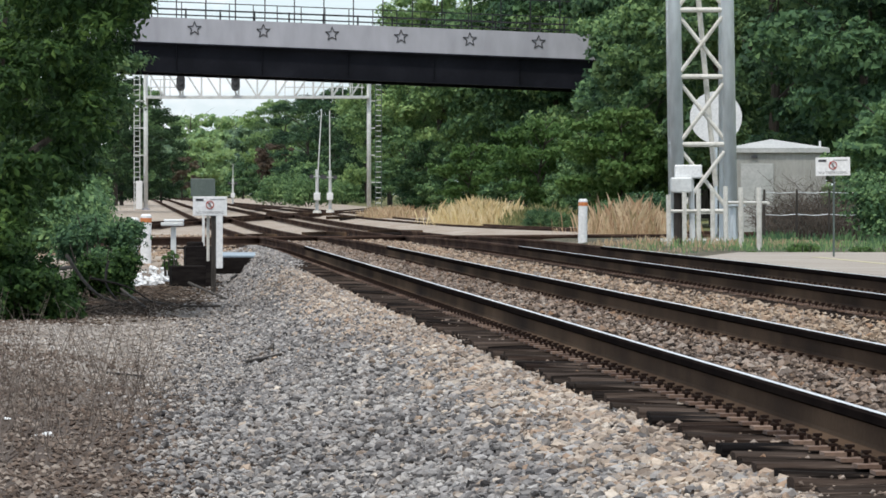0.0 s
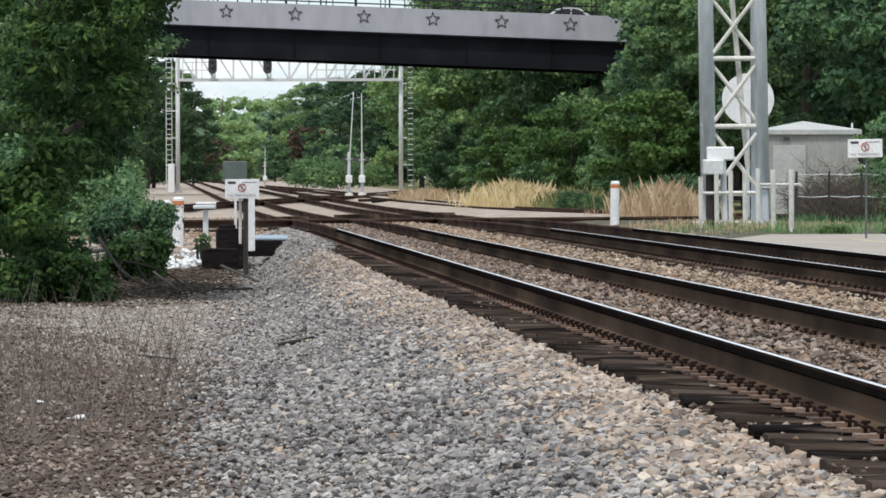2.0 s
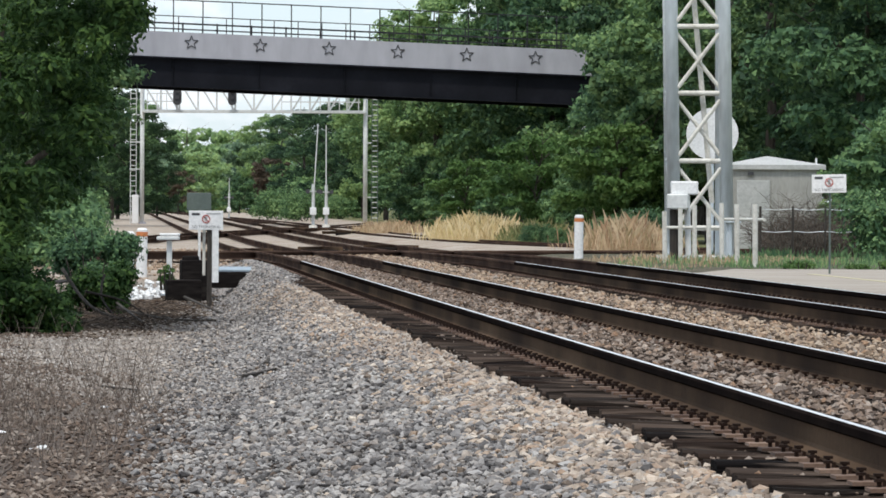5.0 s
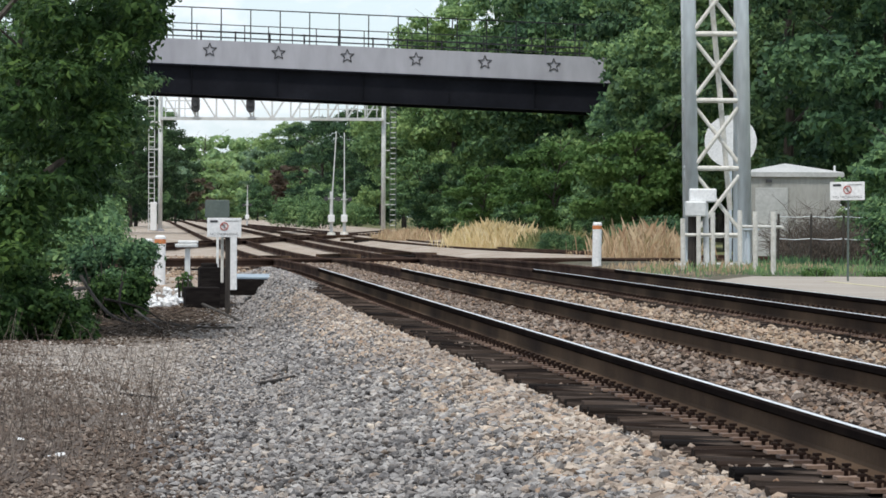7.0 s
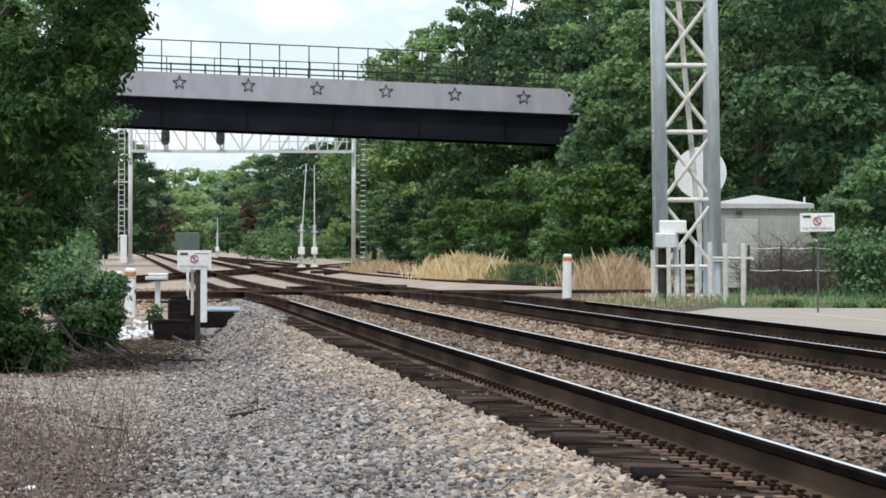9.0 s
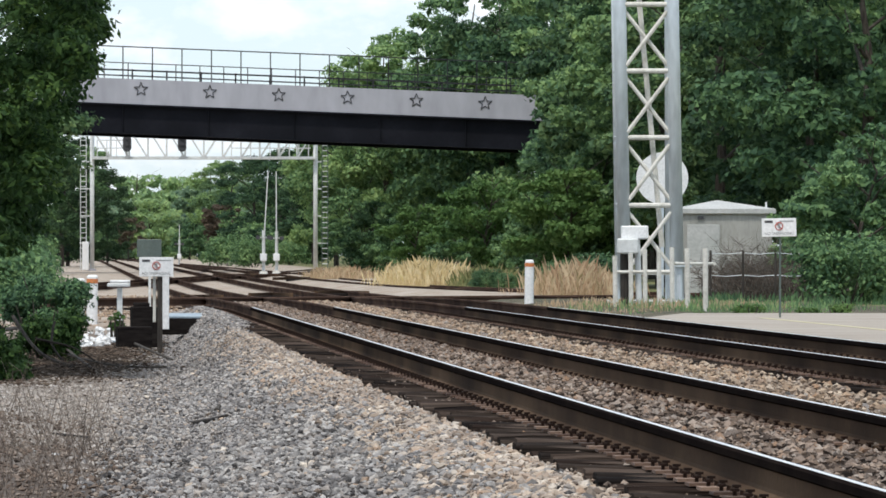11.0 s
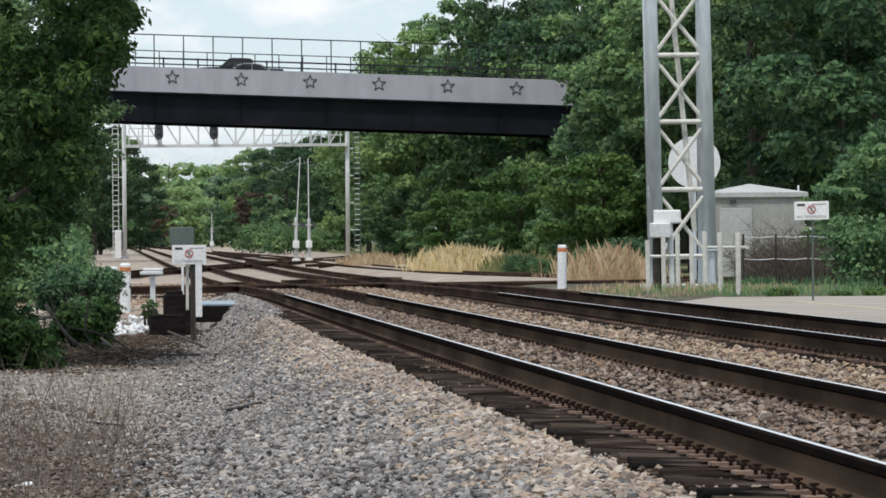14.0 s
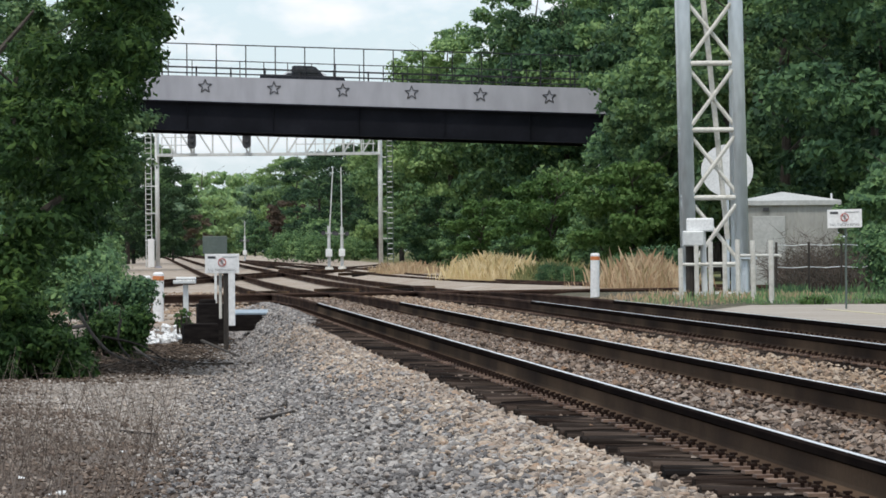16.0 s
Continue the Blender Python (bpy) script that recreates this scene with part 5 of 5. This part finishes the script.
# ---- loose stones ----
def stone_form(seed, n_side):
    """A sharp broken stone as unit verts and triangles."""
    r = np.random.RandomState(seed)
    if n_side == 20:
        p = (1 + 5 ** 0.5) / 2
        v = np.array([(-1, p, 0), (1, p, 0), (-1, -p, 0), (1, -p, 0), (0, -1, p), (0, 1, p), (0, -1, -p), (0, 1, -p), (p, 0, -1), (p, 0, 1), (-p, 0, -1), (-p, 0, 1)]) / 1.9
        f = np.array([(0, 11, 5), (0, 5, 1), (0, 1, 7), (0, 7, 10), (0, 10, 11), (1, 5, 9), (5, 11, 4), (11, 10, 2), (10, 7, 6), (7, 1, 8),
                      (3, 9, 4), (3, 4, 2), (3, 2, 6), (3, 6, 8), (3, 8, 9), (4, 9, 5), (2, 4, 11), (6, 2, 10), (8, 6, 7), (9, 8, 1)])
    else:
        v = np.array([(1, 0, 0), (-1, 0, 0), (0, 1, 0), (0, -1, 0), (0, 0, 1), (0, 0, -1)], float)
        f = np.array([(0, 2, 4), (2, 1, 4), (1, 3, 4), (3, 0, 4), (2, 0, 5), (1, 2, 5), (3, 1, 5), (0, 3, 5)])
    wild = 0.40 if n_side == 20 else 0.38
    v = (v + r.uniform(-wild, wild, v.shape)) * np.array([1.12, 0.88, 0.80])
    return v, f


def strew(name, label, x, y, z, size, seed, mat, sides=20, squash=0.85):
    """Stones of that size at those places, each turned its own way."""
    r = np.random.RandomState(seed)
    vs, fs, k = [], [], 0
    kind = r.randint(0, 6, len(x))
    for q in range(6):
        sel = np.nonzero(kind == q)[0]
        if not len(sel):
            continue
        v, f = stone_form(100 + q, sides)
        n = len(sel)
        a, t, w = r.rand(n) * 6.283, r.normal(size=n) * 0.38, r.rand(n) * 6.283
        ca, sa, ct, st, cw, sw = np.cos(a), np.sin(a), np.cos(t), np.sin(t), np.cos(w), np.sin(w)
        zero, one = np.zeros(n), np.ones(n)
        turn = np.stack([np.stack([ca, -sa, zero], 1), np.stack([sa, ca, zero], 1), np.stack([zero, zero, one], 1)], 1)
        tilt = np.stack([np.stack([one, zero, zero], 1), np.stack([zero, ct, -st], 1), np.stack([zero, st, ct], 1)], 1)
        spin = np.stack([np.stack([cw, -sw, zero], 1), np.stack([sw, cw, zero], 1), np.stack([zero, zero, one], 1)], 1)
        rot = turn @ tilt @ spin
        s = size * (0.5 + 1.05 * r.rand(n) ** 2)
        p = np.einsum("nij,vj->nvi", rot, v) * s[:, None, None]
        p[:, :, 2] *= squash
        p += np.stack([x[sel], y[sel], z[sel]], 1)[:, None]
        vs.append(p.reshape(-1, 3))
        fs.append((f[None] + (np.arange(n) * len(v))[:, None, None] + k).reshape(-1))
        k += n * len(v)
    tagged(new(name, raw_mesh(name, np.concatenate(vs), np.concatenate(fs), 3, mat)), label, "gravel", kind="stuff")


def field(v0, v1, u0, u1, n, seed, fade=1.0):
    """Places strewn over a strip along the tracks, thinning out with u."""
    r = np.random.RandomState(seed)
    u = u0 + (u1 - u0) * r.rand(n) ** fade
    v = v0 + (v1 - v0) * r.rand(n)
    x = TRACK_X - SLOPE * COS_T * u + COS_T * v
    y = COS_T * u + SLOPE * COS_T * v
    return x, y, v, u, r


def ballast():
    x, y, v, u, r = field(-4.4, -1.28, 16, 108, 112000, 1, 1.7)
    keep = r.rand(len(x)) < smooth_step(-0.7, 0.9, v - (-3.5 + 1.25 * smooth_step(35.0, 90.0, y)))
    x, y, v, u = x[keep], y[keep], v[keep], u[keep]
    z = ground_z(x, y) + r.uniform(-0.012, 0.028, len(x))
    tan = (smooth_step(-2.35, -1.45, v) * 0.8 + 0.03) * (1 - 0.85 * smooth_step(70.0, 86.0, y)) > r.rand(len(x))
    near = u < 42
    for sel, sides, s in ((near, 20, 2), (~near, 8, 3)):
        strew("ballast", "grey crushed-stone ballast on the bank", x[sel & ~tan], y[sel & ~tan], z[sel & ~tan], 0.0245, s, M_STONE, sides)
        strew("ballast", "tan crushed-stone ballast along the tie ends", x[sel & tan], y[sel & tan], z[sel & tan], 0.0262, s + 20, M_STONE_TAN, sides)
    x, y, v, u, r = field(-0.70, 0.70, 22, 122, 22000, 4, 1.3)
    strew("ballast", "dark oil-stained stones between the rails", x, y, np.full(len(x), TIE_TOP - 0.012) + r.uniform(-0.04, 0.02, len(x)), 0.027, 5, M_STONE_MIX, 8)
    x, y, v, u, r = field(-1.32, -0.83, 20, 90, 5200, 14, 1.2)
    strew("ballast", "stones lodged between the tie ends", x, y, np.full(len(x), TIE_TOP - 0.06) + r.uniform(-0.05, 0.02, len(x)), 0.020, 15, M_STONE_MIX, 8)
    x, y, v, u, r = field(-1.9, -0.86, 82, 109, 3200, 16)
    strew("ballast", "grey ballast heaped over the tie ends by the crossing", x, y, ground_z(x, y) + r.uniform(-0.01, 0.03, len(x)), 0.034, 17, M_STONE, 8)
    x, y, v, u, r = field(0.80, TRACK_GAP - 1.10, 26, 124, 15000, 6, 1.25)
    hump = 0.05 * np.exp(-((v - TRACK_GAP / 2) / 0.6) ** 2)
    strew("ballast", "tan ballast heaped between the two tracks", x, y, np.full(len(x), TIE_TOP - 0.05) + hump + r.uniform(-0.04, 0.03, len(x)), 0.030, 7, M_STONE_WARM, 8)
    x, y, v, u, r = field(-7.5, 6.0, 101, 165, 15000, 26)
    strew("gravel", "tan stones and grit scattered over the crossing ground", x, y, ground_z(x, y) + r.uniform(-0.02, 0.012, len(x)), 0.042, 27, M_STONE_WARM, 8)
    x, y, v, u, r = field(TRACK_GAP - 0.70, TRACK_GAP + 0.70, 40, 124, 5000, 8, 1.1)
    strew("ballast", "brown stones between the far rails", x, y, np.full(len(x), TIE_TOP - 0.05) + r.uniform(-0.05, 0.02, len(x)), 0.030, 9, M_STONE_DARK, 8)
    x, y, v, u, r = field(-8.5, -2.6, 22, 94, 56000, 10, 1.7)
    z = ground_z(x, y) + r.uniform(-0.010, 0.010, len(x))
    brown = v < -3.2 - 1.9 * smooth_step(42.0, 54.0, u) + 1.6 * smooth_step(66.0, 74.0, u) + 0.5 * np.sin(u * 0.37 + 1.0) + 0.35 * np.sin(v * 3.1 + u * 0.9) + r.normal(size=len(v)) * 0.4
    strew("gravel", "small worn gravel trodden into the path", x[~brown], y[~brown], z[~brown], 0.022, 11, M_CHIP, 8)
    strew("gravel", "brown dirty gravel and chips at the path's edge", x[brown], y[brown], z[brown], 0.021, 12, M_CHIP_BROWN, 8)


ballast()


# dark soil and the bushes' shade on it, put in as dark flakes
x, y, v, u, r = field(-7.5, -2.2, 66, 96, 20000, 51)
sel = r.rand(len(x)) < np.exp(-((x + 5.0) / 0.95) ** 2 - ((y - 82) / 11.0) ** 2) * 1.3
strew("leaf_litter", "dark brown flakes for soil and shade beneath the bushes", x[sel], y[sel], ground_z(x[sel], y[sel]) + 0.012, 0.045, 52, M_SHADED_SOIL, 8, 0.35)

# ---- litter and dead wood on the path ----
def sticks(name, label, cx, cy, rx, ry, n, ln, seed, up=0.15, rad=0.004, mat=M_TWIG):
    g = random.Random(seed)
    s = Shape()
    for i in range(n):
        a, q = g.uniform(0, 6.283), math.sqrt(g.random())
        x, y = cx + math.cos(a) * q * rx, cy + math.sin(a) * q * ry
        z = float(ground_z(x, y))
        p = Vector((x, y, z))
        h = g.uniform(0, 6.283)
        for k in range(3):
            e = p + Vector((math.cos(h) * ln * 0.3, math.sin(h) * ln * 0.3, up * g.uniform(0.1, 1.0) * ln))
            s.tube(p, e, rad * (1 - k * 0.25), rad * (0.8 - k * 0.25), n=3, caps=False)
            p = e
            h += g.uniform(-0.7, 0.7)
    tagged(new(name, s.mesh(name, mat)), label, "dead brush", kind="stuff")


sticks("dead_brush", "grey dead stalks standing at the path's edge", -3.55, 38.0, 1.5, 9.0, 460, 0.42, 1, up=0.85, rad=0.0038)
sticks("dead_brush", "fallen twigs below the bushes", -5.2, 77.0, 1.4, 10.0, 200, 0.7, 2, up=0.12, rad=0.009, mat=M_VINE)


def branch(points, r, label):
    s = Shape()
    p = smooth_path([Vector(q) for q in points], 0.15)
    for i in range(len(p) - 1):
        s.tube(p[i], p[i + 1], r * (1 - 0.6 * i / len(p)), r * (1 - 0.6 * (i + 1) / len(p)), n=6, caps=i in (0, len(p) - 2))
    tagged(new("fallen_branch", s.mesh("fallen_branch", M_LOG if r < 0.03 else M_BARK)), label, "branch", group="fallen branches")


def on_ground(px, py, lift=0.0):
    """The place on the path seen px, py from the starting pose."""
    y = 60.0
    for _ in range(30):
        z = float(ground_z((px - 784) * y / LENS, y))
        y = (1.71 - z) * LENS / (py - 343)
    x = (px - 784) * y / LENS
    return x, y, float(ground_z(x, y)) + lift


branch([on_ground(440, 645, 0.02), on_ground(470, 641, 0.03), on_ground(497, 637, 0.05)], 0.028, "short dark stick on the gravel")
branch([on_ground(505, 848, 0.02), on_ground(560, 843, 0.03), on_ground(665, 842, 0.02)], 0.012, "long thin dark stick on the gravel")
branch([on_ground(478, 625, 0.03), on_ground(483, 621, 0.06)], 0.03, "short dark stub of wood on the gravel")
branch([on_ground(190, 664, 0.02), on_ground(255, 670, 0.02)], 0.015, "thin stick on the path")
branch([on_ground(60, 540, 0.5), on_ground(140, 500, 0.35), on_ground(200, 530, 0.12), on_ground(300, 545, 0.05), on_ground(390, 548, 0.05)], 0.042, "bare fallen bough beneath the bush")
branch([on_ground(150, 470, 0.6), on_ground(190, 520, 0.25), on_ground(260, 556, 0.06)], 0.034, "thin bare bough leaning out of the bush")
branch([on_ground(310, 500, 0.1), on_ground(350, 520, 0.12), on_ground(400, 535, 0.05)], 0.036, "bare fallen bough beside the sign")


def in_air(px, py, y):
    """The place y metres off, seen px, py from the starting pose."""
    return (px - 784) * y / LENS, y, 1.71 + (343 - py) * y / LENS


branch([in_air(118, 452, 76.5), in_air(150, 500, 76.0), in_air(185, 528, 75.6), in_air(255, 549, 75.3), in_air(335, 556, 75.0)], 0.030, "bare grey bough arching down out of the bush")
branch([in_air(192, 462, 76.5), in_air(186, 500, 76.2), in_air(208, 532, 75.8)], 0.022, "thin dead branch standing in the bush")
branch([in_air(158, 492, 76.2), in_air(225, 508, 76.0), in_air(270, 536, 75.7)], 0.022, "thin dead branch leaning over the soil")
branch([in_air(60, 470, 74.5), in_air(95, 520, 74.2), in_air(170, 556, 74.0)], 0.022, "thin dead branch beneath the overhanging tree")


def litter(px, py, size, seed):
    x, y, z = on_ground(px, py)
    g = random.Random(seed)
    s = Shape()
    n = 9
    pts = [(size * g.uniform(-1, 1), size * g.uniform(-0.6, 0.6), size * g.uniform(0.0, 0.7)) for _ in range(n)]
    bm = bmesh.new()
    for p in pts:
        bm.verts.new(p)
    bmesh.ops.convex_hull(bm, input=bm.verts)
    me = bpy.data.meshes.new("litter")
    bm.to_mesh(me)
    bm.free()
    me.materials.append(M_WHITE)
    ob = new("litter", me)
    ob.matrix_basis = pose(x, y, z)
    tagged(ob, "crumpled scrap of white litter on the path", "litter", group="scraps of litter")


for i, (px, py, sz) in enumerate(((12, 746, 0.05), (85, 772, 0.05), (193, 698, 0.035), (160, 693, 0.03), (60, 774, 0.03))):
    litter(px, py, sz, i)

# a white rubble heap at the foot of the marker posts
x, y, v, u, r = field(-8.0, -3.0, 91, 103, 1800, 33)
sel = (np.hypot((x + 5.6) / 0.55, (y - 96.2) / 3.2) < 1)
strew("rubble", "white limestone rubble at the marker posts", x[sel], y[sel], ground_z(x[sel], y[sel]) + 0.05 * r.rand(sel.sum()), 0.06, 34, M_WHITE)


# ---- cars on the bridge ----
def car(name, label, paint, kind):
    """A road car in side view along x, nose to +x: body, cabin, windows, wheels."""
    c = thing(name, label, "car")
    if kind == "sedan":
        low = [(-2.25, 0.32), (2.25, 0.32), (2.32, 0.55), (2.15, 0.80), (1.05, 0.95), (-1.55, 1.00), (-2.25, 0.95), (-2.34, 0.60)]
        cab = [(-1.75, 0.98), (1.15, 0.95), (0.35, 1.48), (-0.05, 1.54), (-0.75, 1.52), (-1.15, 1.42)]
        win = [(-1.45, 1.02), (0.85, 1.00), (0.25, 1.42), (-0.05, 1.47), (-0.72, 1.46), (-1.05, 1.36)]
    elif kind == "pickup":
        low = [(-2.7, 0.50), (2.7, 0.50), (2.75, 0.85), (2.62, 1.26), (1.2, 1.36), (-2.7, 1.34), (-2.75, 0.90)]
        cab = [(-0.75, 1.33), (1.35, 1.34), (0.80, 1.90), (0.50, 1.96), (-0.55, 1.96), (-0.72, 1.88)]
        win = [(-0.60, 1.40), (1.05, 1.40), (0.64, 1.84), (-0.50, 1.86)]
    else:
        low = [(-2.2, 0.36), (2.2, 0.36), (2.3, 0.65), (2.15, 0.98), (1.15, 1.08), (-2.15, 1.08), (-2.28, 0.70)]
        cab = [(-2.12, 1.06), (1.25, 1.06), (0.55, 1.66), (0.25, 1.72), (-1.80, 1.70), (-2.0, 1.60)]
        win = [(-1.92, 1.12), (0.95, 1.12), (0.42, 1.60), (-1.72, 1.62)]

    def slab(pts, w, inset=0.0):
        s = Shape()
        n = len(pts)
        cx = sum(p[0] for p in pts) / n
        cz = sum(p[1] for p in pts) / n
        q = [(cx + (p[0] - cx) * (1 - inset), cz + (p[1] - cz) * (1 - inset)) for p in pts]
        rings = [(-w, q), (-w + 0.08, pts), (w - 0.08, pts), (w, q)]
        s.v = [(p[0], y, p[1]) for y, ring in rings for p in ring]
        s.f = [tuple(range(n)), tuple(reversed(range(3 * n, 4 * n)))]
        for k in range(3):
            for i in range(n):
                j = (i + 1) % n
                s.f.append((k * n + j, k * n + i, k * n + n + i, k * n + n + j))
        return s
    body = part("body", slab(low, 0.88, 0.05), paint, c)
    part("cabin", slab(cab, 0.74, 0.06), paint, c)
    for y in (-0.742, 0.742):
        g = Shape()
        n = len(win)
        g.v = [(p[0], y - 0.006, p[1]) for p in win] + [(p[0], y + 0.006, p[1]) for p in win]
        g.f = [tuple(range(n)), tuple(reversed(range(n, 2 * n)))] + [((i + 1) % n, i, n + i, n + (i + 1) % n) for i in range(n)]
        w = part("window", g, M_GLASS, c, "dark side glass")
        for x in ((-0.25,) if kind != "suv" else (-0.9, -0.05)):
            part("pillar", Shape().box((x, y, (win[0][1] + win[-2][1]) / 2), (0.07, 0.03, win[-2][1] - win[0][1])), paint, w)
    for x in (low[0][0] * 0.62, low[1][0] * 0.62):
        for y in (-0.80, 0.80):
            wheel = part("wheel", Shape().disc((x, y, 0.33), 0.33, 0.22, n=20), M_TYRE, c, "black tyre")
            part("rim", Shape().disc((x, y * 1.02, 0.33), 0.20, 0.215, n=16), M_GALV, wheel)
    part("headlight", Shape().box((low[2][0] - 0.06, -0.6, 0.66), (0.12, 0.35, 0.14), bevel=0.02), M_WHITE, body)
    part("tail_light", Shape().box((low[-1][0] + 0.06, -0.6, 0.78), (0.12, 0.3, 0.16), bevel=0.02), M_RED, body)
    return c


CARS = []


def car_rows(y, heading, points):
    """Rows for a car that drives along the deck: points are (seconds, x)."""
    rows = []
    for t, x in points:
        z = 11.085 + BR_GRADE * x
        rows.append((t, Matrix.Translation((x, BR_Y + y, z)) @ Matrix.Rotation(math.atan(-BR_GRADE), 4, "Y") @ Matrix.Rotation(radians(heading), 4, "Z")))
    return rows


def even(t_a, x_a, speed, far=57.0):
    """A steady drive through x_a at t_a, standing at the bridge's ends before and after."""
    s = 1 if speed > 0 else -1
    t0, t1 = t_a + (-s * far - x_a) / speed, t_a + (s * far - x_a) / speed
    out = []
    for t in sorted({0.0, 16.0, *(q for q in (t0, t1) if 0.1 < q < 15.9)}):
        out.append((t, max(-far, min(far, x_a + (t - t_a) * speed))))
    # between the ends the drive is even: close rows keep it so
    for k in range(1, 160):
        t = k / 10
        if max(t0, 0) + 0.05 < t < min(t1, 16) - 0.05:
            out.append((t, x_a + (t - t_a) * speed))
    return sorted(out)


white_sedan = car("sedan", "white sedan driving over the bridge", M_CARWHITE, "sedan")
second_sedan = car("sedan", "white sedan driving low behind the bridge parapet", M_CARWHITE, "sedan")
silver_suv = car("sport_utility_car", "silver sport utility car driving over the bridge", M_CARSILVER, "suv")
dark_pickup = car("pickup_truck", "dark pickup truck driving over the bridge", M_CARDARK, "pickup")
white_estate = car("estate_car", "white estate car with a long roof on the bridge", M_CARWHITE, "suv")
silver_sedan = car("sedan", "silver sedan driving over the bridge", M_CARSILVER, "sedan")
dark_sedan = car("sedan", "dark sedan driving over the bridge", M_CARDARK, "sedan")
white_suv = car("sport_utility_car", "white sport utility car driving over the bridge", M_CARWHITE, "suv")
black_pickup = car("pickup_truck", "black pickup truck driving over the bridge", M_CARDARK, "pickup")


def motions():
    """Traffic on the bridge: the near lane runs to +x, the far lane to -x."""
    for ob, lane, heading, t, x, speed in ((second_sedan, 3.2, 0, 1.9, 3.8, 25.0), (white_sedan, 3.0, 0, 4.0, 2.3, 22.9),
                                           (silver_suv, 3.2, 0, 6.5, 3.6, 21.5), (dark_pickup, 6.8, 180, 14.0, -11.6, -19.1),
                                           (white_estate, 6.8, 180, 14.6, -0.6, -19.7), (silver_sedan, 3.2, 0, 14.6, 3.9, 24.0),
                                           (dark_sedan, 3.1, 0, 15.3, -5.2, 24.4), (white_suv, 6.8, 180, 15.3, 2.9, -18.8),
                                           (black_pickup, 3.2, 0, 16.0, -9.6, 24.7)):
        walk(ob, car_rows(lane, heading, even(t, x, speed)))


motions()
